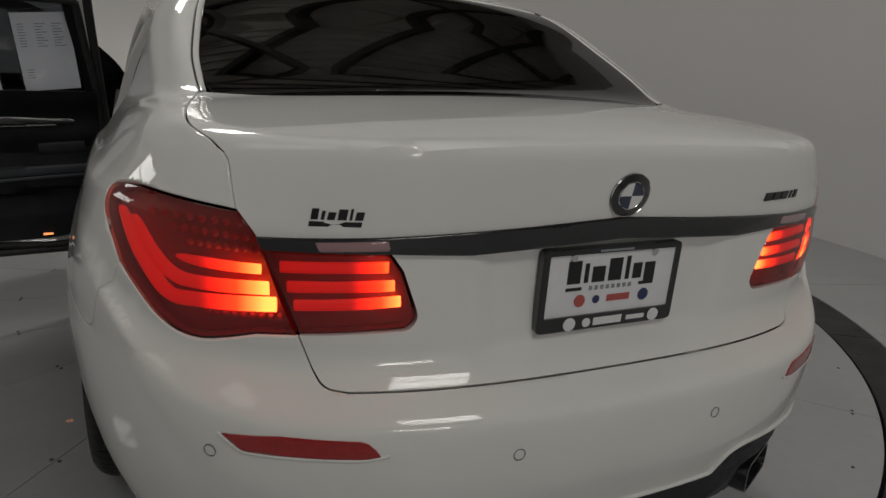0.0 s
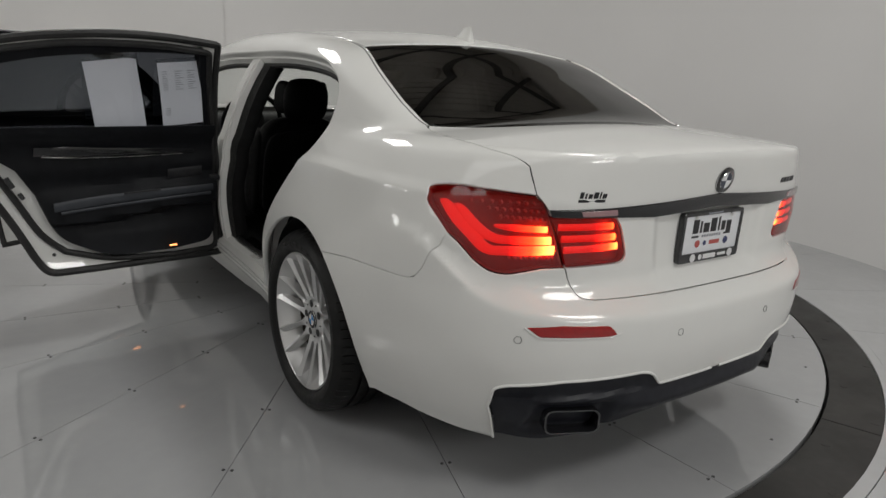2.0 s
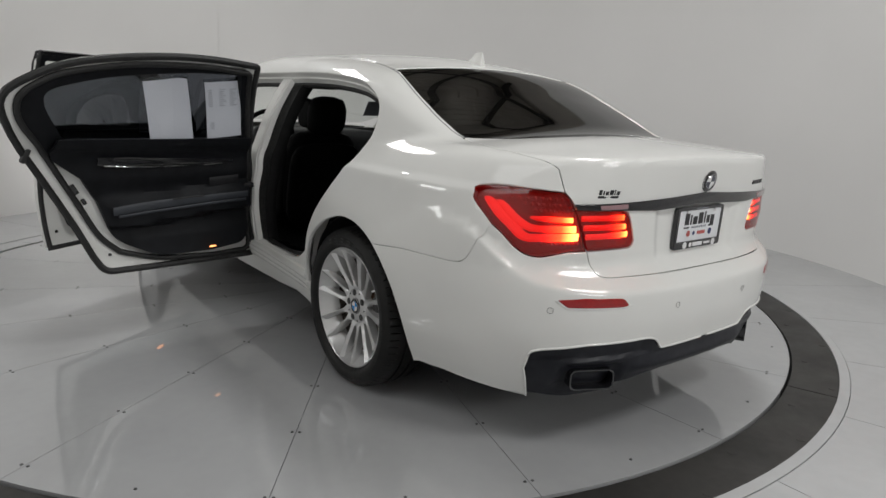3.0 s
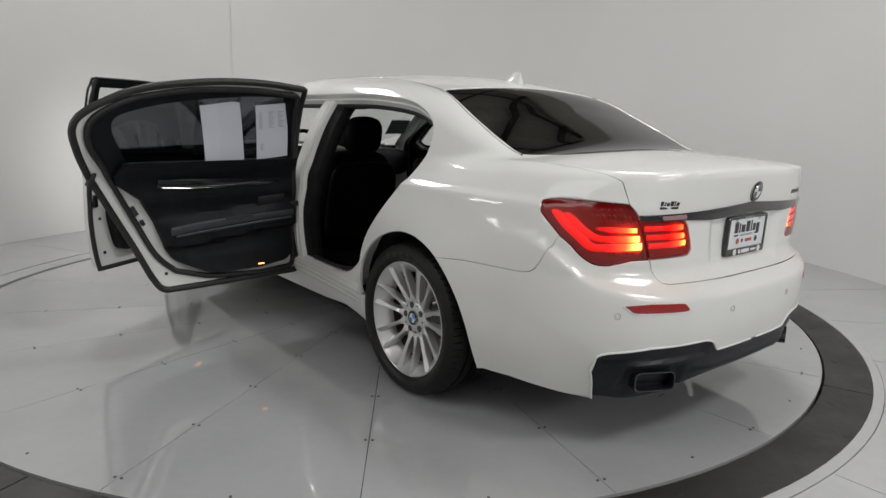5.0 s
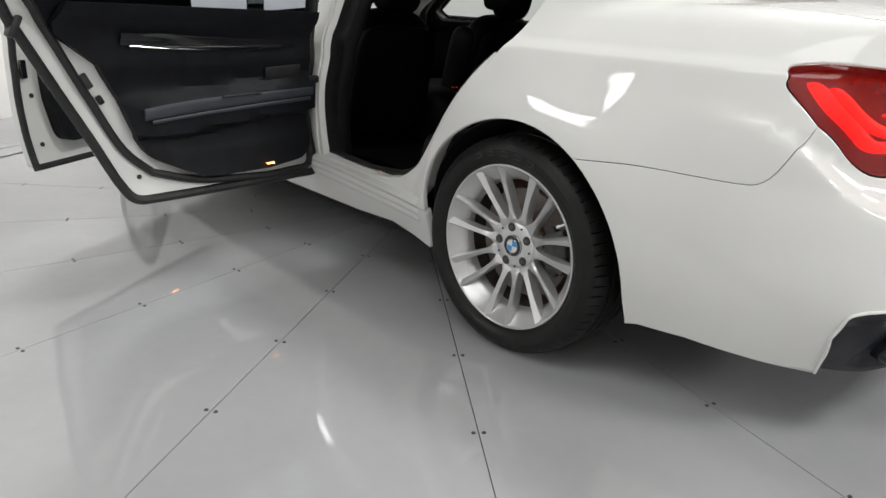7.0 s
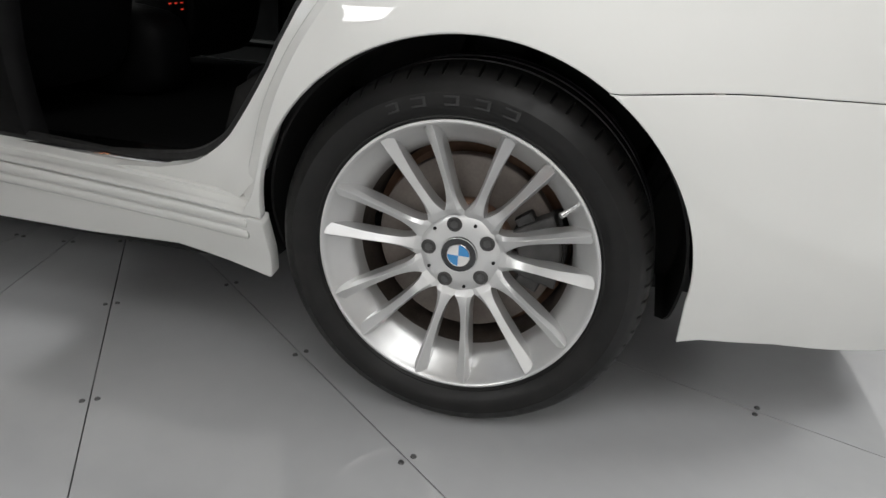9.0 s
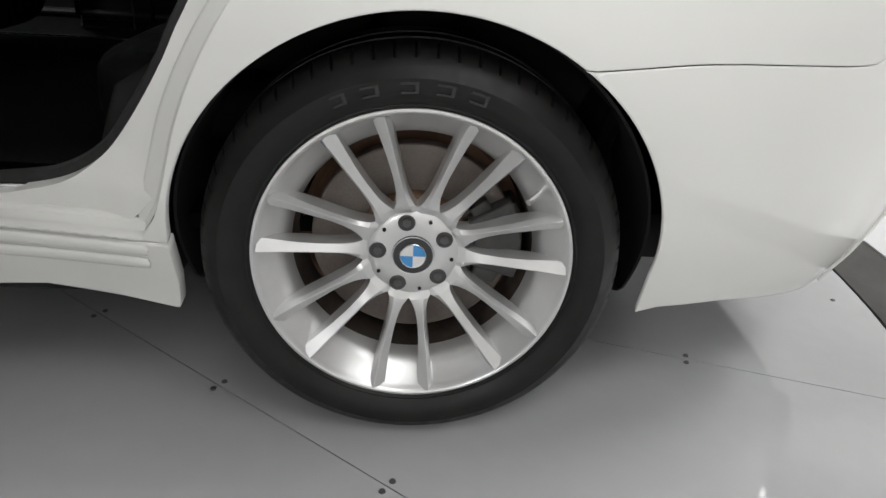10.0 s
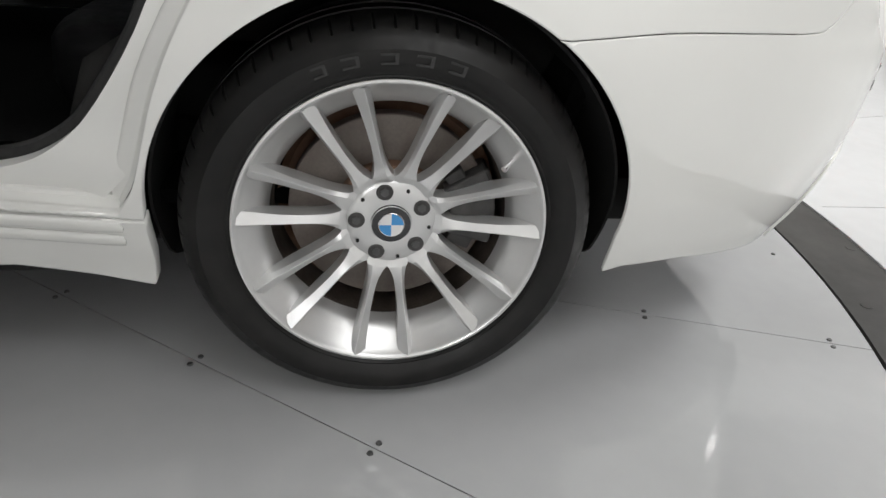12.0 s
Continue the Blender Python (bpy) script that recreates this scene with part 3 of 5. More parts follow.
PILLAR = [(-.645, -.385), (-.648, -.30), (-.645, -.2), (-.617, 0), (-.577, .2), (-.572, .4), (-.584, 1.0), (-.58, 1.5), (-.602, 1.8), (-.685, 2.15), (-.77, 2.47), (-.80, 2.58)]

SHOULDER = np.vstack([from_side([(y, z) for y in np.arange(-.80, 2.4, .012 if z in (.931, .943) else .016)]) for z in (.905, .919, .931, .943, .957, .973)])
EDGE = np.vstack([from_rear([(x, float(SHELF(abs(x))) + d) for x in np.hstack([np.arange(-.865, -.6, .006), np.arange(-.6, .001, .012)])]) for d in (-.022, -.012, -.004, .004, .012, .022, .034)])

side_rim = np.vstack([
    side_line((2.44, .403), (1.0, .403, .2), (.45, .363), (.392, .36)), from_side(arch(-.008, 2.6, 123.6)), from_side(SEAM[1:]), rear_line(*LAMP_TOP)[1:],
    rear_line((-.645, .956), (-.650, 1.0))[1:], top_line(*LID_SHOULDER), top_line(*PILLAR)[1:], side_line((2.56, .95), (2.47, .90), (2.45, .6), (2.44, .403))[:-1]])
for mirror in (False, True):
    skin_part("body_side", [side_rim, from_side(APERTURE)], SIDE, PAINT, car, h=.020, mirror=mirror, rim=.018, gap=.0008, lines=SHOULDER)

bumper_rim = both(np.vstack([
    rear_line((0, .396), (-.262, .396, .01), (-.30, .438, .03), (-.345, .449, .03), (-.577, .441), (-.70, .42), (-.728, .408, .02), (-.724, .339), (-.673, .212)),
    side_line((-.80, .222), (-.70, .234), (-.575, .245), (-.448, .24), (-.41, .228), (-.406, .31))[0:], from_side(arch(-.008, 184, 123.6))[1:],
    from_side(SEAM[1:]), rear_line(*LAMP_LOW)[::-1][1:], rear_line((-.561, .753), (-.541, .70), (-.528, .672, .02), (-.49, .667), (0, .667))[1:]]))


def half_and_half(name, half_rim, how, material, parent, label="", **options):
    """A panel that crosses the middle at the car's end, made of a half and its mirror image."""
    v, q, n = sheet([half_rim], how, **options)
    m = len(v)
    allv, alln = np.vstack([v, v * (-1, 1, 1)]), np.vstack([n, n * (-1, 1, 1)])
    middle = np.abs(allv[:, 0]) < .0045
    alln[middle, 0] = 0
    faces = [t for t in list(q) + [tuple(m + i for i in t[::-1]) for t in q] if not all(middle[i] for i in t)]
    allv[middle, 0] = 0
    return link(name, allv, faces, material, parent, label, True, alln)


half = np.vstack([bumper_rim[:len(bumper_rim) // 2 + 1], rear_line((0, .667), (0, .396))[1:-1]])
rear_bumper = half_and_half("rear_bumper", half, SIDE, PAINT, car, h=.020, rim=.008, lines=EDGE)


def smoothstep(a, b, x):
    t = np.clip((x - a) / (b - a), 0, 1)
    return t * t * (3 - 2 * t)


def plate_recess(p):
    x, z = np.abs(p[:, 0]), p[:, 2]
    rear = p[:, 1] < -.9
    return -.016 * rear * (1 - smoothstep(.235, .29, x + (.86 - z) * .12)) * smoothstep(.685, .725, z) * (1 - smoothstep(.885, .90, z))


lid_rim = both(np.vstack([
    top_line((0, -.565), (-.25, -.558), (-.45, -.515), (-.58, -.44), (-.64, -.40)), top_line(*LID_SHOULDER[::-1])[2:], rear_line((-.650, 1.0), (-.645, .956), (-.620, .918), (-.612, .899), (-.425, .896, .01),
              (-.402, .863), (-.373, .782, .02), (-.387, .761, .012), (-.560, .755), (-.541, .70), (-.528, .672, .02), (-.49, .667), (0, .667))[1:]]))
trunk_lid = skin_part("trunk_lid", [lid_rim], LID, PAINT, car, h=.0125, relief=plate_recess, rim=.03, gap=.0018)

roof_rim = both(np.vstack([top_line((0, .186), (-.3, .196), (-.553, .222)), top_line((-.553, .222), (-.563, .4), (-.576, 1.0), (-.572, 1.5), (-.59, 1.77))[1:], top_line((-.59, 1.77), (-.3, 1.83), (0, 1.845))[1:]]))
skin_part("roof", [roof_rim], TOP, PAINT, car, h=.04)
hood_rim = both(np.vstack([top_line((0, 2.70), (-.4, 2.67), (-.72, 2.60)), top_line((-.72, 2.60), (-.72, 3.1), (-.63, 3.65))[1:], top_line((-.63, 3.65), (-.35, 3.86), (0, 3.93))[1:]]))
skin_part("hood", [hood_rim], TOP, PAINT, car, h=.05)
fender_rim = np.vstack([side_line((2.45, .403), (2.46, .6), (2.48, .90), (2.57, .955)), top_line((-.745, 2.62), (-.73, 3.1), (-.64, 3.65))[0:], side_line((3.80, .79), (3.70, .66), (3.50, .625)),
                        from_side(arch(3.21, 45, 177, .39))])
for mirror in (False, True):
    skin_part("front_fender", [fender_rim], SIDE, PAINT, car, h=.05, mirror=mirror)
nose = lambda *q: (lambda w: meet(np.stack([w[:, 0], 0 * w[:, 0] + 3.3, w[:, 1]], -1), np.broadcast_to((0, 1., 0), (len(w), 3)), 0, 1.0))(fillet(q, False, .03))
nose_half = np.vstack([nose((0, .22), (-.70, .22)), side_line((3.70, .22), (3.60, .23), (3.60, .30)), from_side(arch(3.21, -4, 45, .39)), side_line((3.50, .625), (3.70, .66), (3.80, .79))[1:],
                       top_line((-.64, 3.65), (-.35, 3.87), (0, 3.945))])
half_and_half("front_bumper", nose_half, SIDE, PAINT, car, h=.05)

# side skirts with two grooves
skirt_rim = np.vstack([side_line((2.83, .215), (2.4, .235), (.85, .24), (.62, .252), (.50, .230), (.402, .206, .01), (.392, .27), (.391, .357)), side_line((.391, .357), (.45, .36), (1.0, .40, .2), (2.44, .40), (2.80, .362))[1:], from_side(arch(3.21, 178, 199, .39))])
for mirror in (False, True):
    skin_part("side_skirt", [skirt_rim], SIDE, PAINT, car, h=.02, mirror=mirror, rim=.03, gap=.0018)

# black lower bumper, with a centre blade and two square exhaust tips
diffuser_half = np.vstack([
    from_rear(fillet([(0, .30), (-.20, .298), (-.30, .285), (-.40, .262), (-.45, .232), (-.56, .214), (-.672, .212)], False, .015)),
    rear_line((-.672, .212), (-.723, .339), (-.727, .407, .02), (-.70, .419), (-.577, .440), (-.345, .448, .03), (-.30, .437, .03), (-.262, .395, .01), (0, .395))[1:]])


def diffuser_shape(p):
    x, z = np.abs(p[:, 0]), p[:, 2]
    upper = smoothstep(.378, .388, z + .03 * np.clip(x - .3, 0, 1)) * smoothstep(.28, .34, x)
    tip = (1 - smoothstep(.085, .125, np.abs(x - .515))) * smoothstep(.236, .262, z) * (1 - smoothstep(.335, .365, z))
    blade = (1 - smoothstep(.26, .40, x)) * (1 - smoothstep(.0, .045, np.abs(z - .335 - .05 * np.clip(.3 - x, 0, 1) * 0)))
    return -.006 - .012 * smoothstep(.58, .68, x) - .013 * upper - .022 * tip + .017 * blade


diffuser_half = np.vstack([diffuser_half, rear_line((0, .395), (0, .30))[1:-1]])
v, q, n = sheet([diffuser_half], SIDE, h=.0075, relief=diffuser_shape, rim=.06)
m = len(v)
allv = np.vstack([v, v * (-1, 1, 1)])
faces = [t for t in list(q) + [tuple(m + i for i in t[::-1]) for t in q] if not all(abs(allv[i][0]) < .0045 for i in t)]
allv[np.abs(allv[:, 0]) < .0045, 0] = 0
link("diffuser", allv, faces, DIFFUSER, car, "dark grey lower bumper insert")
LIP = rear_line((-.02, .3975), (-.262, .3975, .01), (-.30, .4395, .03), (-.345, .4505, .03), (-.577, .4425), (-.70, .4215), (-.728, .4095, .02), (-.7245, .339), (-.675, .216), step=.008)
for sx in (-1, 1):
    v, q = tube((LIP + .0015 * slope(LIP)) * (-sx, 1, 1), .0042, False, 8)
    link("bumper_lip", v, q, PAINT, rear_bumper, "white painted lip round the dark insert")
for sx in (-1, 1):
    hold = holder("exhaust_tip", car)
    bm = bmesh.new()
    outer_rim, inner_rim = [], []
    loop_o = fillet([(-.084, -.038, .026), (.084, -.038, .026), (.084, .038, .026), (-.084, .038, .026)], True, .01)
    for k, (sc, dy) in enumerate(((1.0, .14), (1.0, -.004), (.985, -.012), (.93, -.012), (.90, -.004), (.88, .16))):
        outer_rim.append([bm.verts.new((a * sc, dy, b * (sc if k < 3 else sc - .06))) for a, b in loop_o])
    for a, b in zip(outer_rim, outer_rim[1:]):
        for i in range(len(a)):
            bm.faces.new((a[i], a[(i + 1) % len(a)], b[(i + 1) % len(a)], b[i]))
    bm.transform(pose(sx * .515, -1.012, .298, 0, 0, sx * 26))
    part("tip_sleeve", bm, GLOSS_BLACK, hold, "dark chrome exhaust sleeve")
    # a black plate across the sleeve stands in for the shade deep inside
    bm = block((.15, .004, .062), (0, .09, 0), .002, 1)
    bm.transform(pose(sx * .515, -1.012, .298, 0, 0, sx * 26))
    part("tip_cavity_shade", bm, DARK, hold)

# windows and mouldings
window_half = np.vstack([top_line((0, -.562), (-.25, -.555), (-.45, -.512), (-.575, -.44), (-.622, -.385)), top_line((-.622, -.385), (-.632, -.3), (-.628, -.2), (-.60, 0), (-.562, .19))[1:], top_line((-.562, .19), (-.54, .214), (-.3, .19), (0, .18))[1:]])
skin_part("rear_window", [both(window_half)], TOP, PRIVACY, car, "dark tinted rear window", h=.04, lift=-.003, rim=.005)
shield_half = np.vstack([top_line((0, 1.855), (-.3, 1.84), (-.58, 1.785)), top_line((-.58, 1.785), (-.60, 1.84), (-.675, 2.15), (-.755, 2.44))[1:], top_line((-.755, 2.44), (-.6, 2.58), (0, 2.68))[1:]])
skin_part("windscreen", [both(shield_half)], TOP, GLASS, car, h=.05, lift=-.004, rim=.005)
for sx in (-1, 1):
    line = top_line((-.642, -.39), (-.6465, -.30), (-.6435, -.2), (-.6155, 0), (-.575, .2), (-.5675, .4), (-.580, 1.0), (-.576, 1.5), (-.596, 1.78))
    v, q = tube((line + (0, 0, -.006)) * (-sx, 1, 1), .006, False, 6)
    link("roof_moulding", v, q, RUBBER, car)

# antenna fin on the roof
bm = bmesh.new()
rows = []
for k, (t, w) in enumerate(((0, .032), (.25, .027), (.5, .018), (.75, .009), (1.0, .003))):
    y0, y1 = .245 + .02 * t, .42 - .105 * t
    z = 1.402 + .072 * t
    rows.append([bm.verts.new((w * math.sin(f) * (1 - .5 * (math.cos(f) > 0) * math.cos(f)), (y0 + y1) / 2 + (y1 - y0) / 2 * math.cos(f), z)) for f in np.linspace(0, 2 * math.pi, 20, endpoint=False)])
for a, b in zip(rows, rows[1:]):
    for i in range(20):
        bm.faces.new((a[i], a[(i + 1) % 20], b[(i + 1) % 20], b[i]))
bm.faces.new(rows[-1])
part("antenna_fin", bm, PAINT, car, "white shark-fin aerial")

# ---- tail lamps, in the body and in the lid ----
def guide_material(name, bright, dim):
    """A lit red light guide that is brightest at its LED."""
    m = bpy.data.materials.new(name)
    m.use_nodes = True
    nodes, links = m.node_tree.nodes, m.node_tree.links
    b = nodes["Principled BSDF"]
    at, split, size, ramp, power = (nodes.new("ShaderNodeTexCoord"), nodes.new("ShaderNodeSeparateXYZ"), nodes.new("ShaderNodeMath"),
                                    nodes.new("ShaderNodeValToRGB"), nodes.new("ShaderNodeMapRange"))
    size.operation = "ABSOLUTE"
    links.new(at.outputs["Object"], split.inputs[0])
    links.new(split.outputs["X"], size.inputs[0])
    for node in (power,):
        node.inputs["From Min"].default_value, node.inputs["From Max"].default_value = dim, bright
        node.inputs["To Min"].default_value, node.inputs["To Max"].default_value = 0, 1
        links.new(size.outputs[0], node.inputs["Value"])
    e = ramp.color_ramp.elements
    e[0].position, e[0].color = 0, (1, .012, .014, 1)
    e[1].position, e[1].color = 1, (1, .50, .12, 1)
    mid = ramp.color_ramp.elements.new(.55)
    mid.color = (1, .08, .02, 1)
    links.new(power.outputs[0], ramp.inputs["Fac"])
    strong = nodes.new("ShaderNodeMapRange")
    strong.inputs["To Min"].default_value, strong.inputs["To Max"].default_value = 1.0, 16.0
    links.new(power.outputs[0], strong.inputs["Value"])
    links.new(ramp.outputs["Color"], b.inputs["Emission Color"])
    links.new(strong.outputs[0], b.inputs["Emission Strength"])
    b.inputs["Base Color"].default_value = (.5, .02, .02, 1)
    return m


GUIDE_SIDE, GUIDE_LID = guide_material("light_guide_body", .605, .70), guide_material("light_guide_lid", .395, .48)
lamp_rim = np.vstack([rear_line(*LAMP_TOP)[:-1], rear_line(*LID_EDGE)[:-1], rear_line(*LAMP_LOW)[:-1]])
inner_rim = rear_line((-.611, .896), (-.425, .893, .01), (-.404, .863), (-.376, .784, .02), (-.389, .764, .012), (-.558, .757), (-.611, .896))[:-1]


def ribbon(points, height, lift, how=from_rear, step=.008, swell=None):
    """A flat rounded bar that follows the skin along (x, z) points."""
    line = flow(points, step)
    n = len(line)
    t = np.gradient(line, axis=0)
    t /= np.linalg.norm(t, axis=1)[:, None]
    across = np.stack([-t[:, 1], t[:, 0]], -1)
    rows = []
    w = np.ones(n) if swell is None else swell(np.linspace(0, 1, n))
    for f in np.linspace(0, 2 * math.pi, 10, endpoint=False):
        p = how(line + across * (height / 2 * math.cos(f) * w)[:, None])
        rows.append(p + (lift + .004 * math.sin(f)) * slope(p))
    rows = np.array(rows).transpose(1, 0, 2)
    verts = rows.reshape(-1, 3)
    faces = [(i * 10 + j, i * 10 + (j + 1) % 10, i * 10 + 10 + (j + 1) % 10, i * 10 + 10 + j) for i in range(n - 1) for j in range(10)]
    faces += [tuple(range(9, -1, -1)), tuple((n - 1) * 10 + j for j in range(10))]
    return verts, faces


for sx in (-1, 1):
    v, q = ribbon([(-.640, -.388), (-.6395, -.30), (-.6362, -.2), (-.609, 0), (-.590, .1), (-.569, .20)], .0165, -.004, from_top, .012)
    link("window_moulding", v if sx < 0 else [(-p[0], p[1], p[2]) for p in v], q if sx < 0 else [t[::-1] for t in q], PAINT, car, "white strip beside the rear window")
for sx in (-1, 1):
    for drop in (.013, .042):
        v, q = ribbon([(.425 + .1 * drop, .358 - drop), (.46, .3605 - drop), (.7, .378 - drop), (1.0, .3985 - drop), (1.2, .400 - drop), (2.43, .400 - drop)], .025, .0015, from_side, .02, swell=lambda t: .3 + .7 * np.sqrt(np.clip(t / .015, 0, 1)))
        link("skirt_ridge", v if sx < 0 else [(-p[0], p[1], p[2]) for p in v], q if sx < 0 else [t[::-1] for t in q], PAINT, car, "raised ridge along the side skirt")
BODY_BARS = [([(-.735, .869), (-.714, .866), (-.66, .863), (-.616, .862)], .017), ([(-.797, .918), (-.790, .905), (-.772, .868), (-.742, .838), (-.702, .830), (-.605, .831)], .024),
             ([(-.815, .926), (-.810, .912), (-.798, .878), (-.780, .845), (-.750, .802), (-.703, .799), (-.594, .803)], .027)]
LID_BARS = [([(-.588, .868), (-.50, .868), (-.424, .868)], .019), ([(-.578, .836), (-.49, .836), (-.413, .837)], .019), ([(-.568, .803), (-.48, .805), (-.402, .809)], .020)]


def flip_x(verts, faces, sx):
    return (verts, faces) if sx < 0 else ([(-v[0], v[1], v[2]) for v in verts], [q[::-1] for q in faces])


for sx in (-1, 1):
    lamp = holder("tail_lamp", car)
    lamp["label"] = "lit red tail lamp with three glowing bars"
    skin_part("lamp_back", [lamp_rim], SIDE, LAMP_BACK, lamp, h=.014, lift=-.026, rim=-.02, mirror=sx > 0, gap=.003)
    for points, height in BODY_BARS:
        v, q = ribbon(points, height, -.010, swell=lambda t: .3 + .7 * np.sqrt(np.clip(t / .22, 0, 1)) * (np.sqrt(np.clip((1 - t) / .4, 0, 1)) if len(points) > 7 else 1))
        link("light_guide", *flip_x(v, q, sx), GUIDE_SIDE, lamp, "glowing red light bar")
    for row, (x0, x1, z0, z1) in enumerate(((-.775, -.632, .935, .928), (-.745, -.625, .913, .907), (-.722, -.617, .892, .888), (-.70, -.59, .776, .776))):
        bm = bmesh.new()
        for i in range(9):
            t = i / 8
            p = from_rear([(x0 + (x1 - x0) * t, z0 + (z1 - z0) * t)])[0]
            n = slope(p[None])[0]
            c = p - .02 * n
            own = bmesh.new()
            bmesh.ops.create_icosphere(own, subdivisions=1, radius=.0075, matrix=Matrix.Translation((c[0] * (-sx), c[1], c[2])))
            absorb(bm, own)
        part("led_row", bm, REFLECTOR, lamp, "unlit row of small red LEDs")
    skin_part("lens", [lamp_rim], SIDE, LENS, lamp, "glossy red lens", h=.012, lift=.0, rim=.012, mirror=sx > 0, gap=.002).visible_shadow = False
    lamp = holder("lid_lamp", car)
    lamp["label"] = "lit red lamp in the trunk lid"
    skin_part("lamp_back", [inner_rim], LID, LAMP_BACK, lamp, h=.012, lift=-.024, rim=-.02, mirror=sx > 0, gap=.002)
    for points, height in LID_BARS:
        v, q = ribbon(points, height, -.010)
        link("light_guide", *flip_x(v, q, sx), GUIDE_LID, lamp, "glowing red light bar")
    skin_part("lens", [inner_rim], LID, LENS, lamp, "glossy red lens", h=.012, lift=.0005, rim=.012, mirror=sx > 0, gap=.001).visible_shadow = False
    reverse_rim = rear_line((-.535, .914, .004), (-.428, .918, .004), (-.424, .901, .004), (-.53, .899, .004), (-.535, .914))[:-1]
    skin_part("reverse_lamp", [reverse_rim], LID, node_material("clear_lens", (.34, .20, .21), .12, coat=1)[0], trunk_lid, "clear reversing lamp", h=.006, lift=.008, rim=.004, mirror=sx > 0, gap=0)

strip_half = rear_line((0, .942), (-.187, .932), (-.45, .921), (-.617, .917), (-.609, .898), (-.42, .895), (-.29, .889), (-.175, .894), (0, .902))
skin_part("trim_strip", [both(strip_half)], LID, GLOSS_BLACK, trunk_lid, "gloss black trim strip", h=.012, lift=.007, rim=.008, gap=0)
for sx in (-1, 1):
    refl_rim = rear_line((-.682, .603, .004), (-.655, .578, .008), (-.475, .577, .006), (-.45, .582, .004), (-.477, .607, .008), (-.60, .611), (-.682, .603))[:-1]
    skin_part("reflector", [refl_rim], SIDE, REFLECTOR, rear_bumper, "red bumper reflector", h=.01, lift=.0022, rim=.006, mirror=sx > 0, gap=0)
    v, q = tube(rear_line((-.688, .602), (-.656, .5745, .012), (-.475, .5735, .01), (-.440, .581)) + (0, .0005, 0), .0032, False, 8)
    link("reflector_lip", *flip_x(v, q, sx), PAINT, rear_bumper)
    for x, z in ((-.70, .566), (-.22, .558)):
        c = from_rear([(x, z)])[0]
        n = slope(c[None])[0]
        e1 = np.cross(n, (0, 0, 1))
        e1 /= np.linalg.norm(e1)
        e2 = np.cross(n, e1)
        circle = [c + .0105 * (math.cos(f) * e1 + math.sin(f) * e2) + .0008 * n for f in np.linspace(0, 2 * math.pi, 28, endpoint=False)]
        v, q = tube(circle, .0007, True, 6)
        link("parking_sensor", *flip_x(v, q, sx), SCREW, rear_bumper, "round parking sensor")
# dark hollow behind the lamps, lid and bumper
bm = block((1.15, .5, .42), (0, -.66, .83), .05)
part("trunk_well", bm, DARK, car)


# ---- wheels ----
def spoke_mesh(angle, lean):
    """One tapered, ridged spoke; lean is the sign of its tilt in the pair."""
    stations = [(.055, .026, .006, .03), (.078, .0235, .0015, .034), (.088, .0165, -.0048, .036), (.098, .0125, -.007, .038), (.112, .0096, -.0105, .040), (.128, .0084, -.0145, .041), (.15, .0080, -.020, .042), (.185, .0092, -.029, .042),
                (.215, .0112, -.037, .036), (.238, .0130, -.0445, .026), (.2515, .0128, -.0495, .010)]
    rows = []
    for r, w, x, d in stations:
        f = angle + radians(lean * (12.6 - 2.6 * (r - .06) / .19))
        e, t = np.array((0, math.cos(f), math.sin(f))), np.array((0, -math.sin(f), math.cos(f)))
        ridge = lean * .42 * w
        fall = .0025 + .0062 * min(1, max(0, (r - .075) / .05)) + .005 * max(0, (r - .19) / .06)
        crest = .0006
        rows.append([r * e + k * t + np.array((x + dx, 0, 0)) for k, dx in ((-w * 1.10, d), (-w, fall), (ridge - crest, 0), (ridge + crest, 0), (w, fall), (w * 1.10, d))])
    n = 6
    verts = [p for row in rows for p in row]
    faces = [(i * n + j, i * n + (j + 1) % n, (i + 1) * n + (j + 1) % n, (i + 1) * n + j) for i in range(len(rows) - 1) for j in range(n)]
    faces.append(tuple((len(rows) - 1) * n + j for j in range(n)))
    return verts, faces


def tyre_mesh():
    prof = [(.256, -.028), (.262, -.046), (.2655, -.050), (.268, -.0495), (.279, -.0605), (.293, -.0655), (.308, -.0645), (.309, -.0635), (.322, -.0565), (.333, -.0455),
            (.340, -.034), (.345, -.018), (.3475, .0), (.3485, .022), (.341, .0235), (.341, .033), (.349, .0345), (.3495, .07), (.341, .0715), (.341, .083), (.3495, .0845),
            (.349, .118), (.341, .1195), (.341, .129), (.348, .1305), (.345, .165), (.338, .188), (.325, .205), (.295, .214), (.256, .19)]
    steps = 828
    verts, faces = lathe(prof, steps)
    n = len(prof)
    out = []
    for i in range(steps):
        for j in range(n):
            x, y, z = verts[i * n + j]
            if i % 12 == (0 if j > 9 else 1) and 10 <= j <= 11:
                y, z = y * .982, z * .982
                x += .004
            if z < -.3405:
                z = -.3405 - .02 * (z + .3405) * 0
            out.append((x, y, z))
    return out, faces


def quadrant_disc(r, x, which):
    """Two opposite quarters of a disc, as one plain shape."""
    verts, faces = [(x, 0, 0)], []
    for k in which:
        a = np.linspace(radians(90 * k), radians(90 * k + 90), 13)
        base = len(verts)
        verts += [(x, r * math.cos(f), r * math.sin(f)) for f in a]
        faces += [(0, base + i + 1, base + i) for i in range(12)]
    return verts, faces


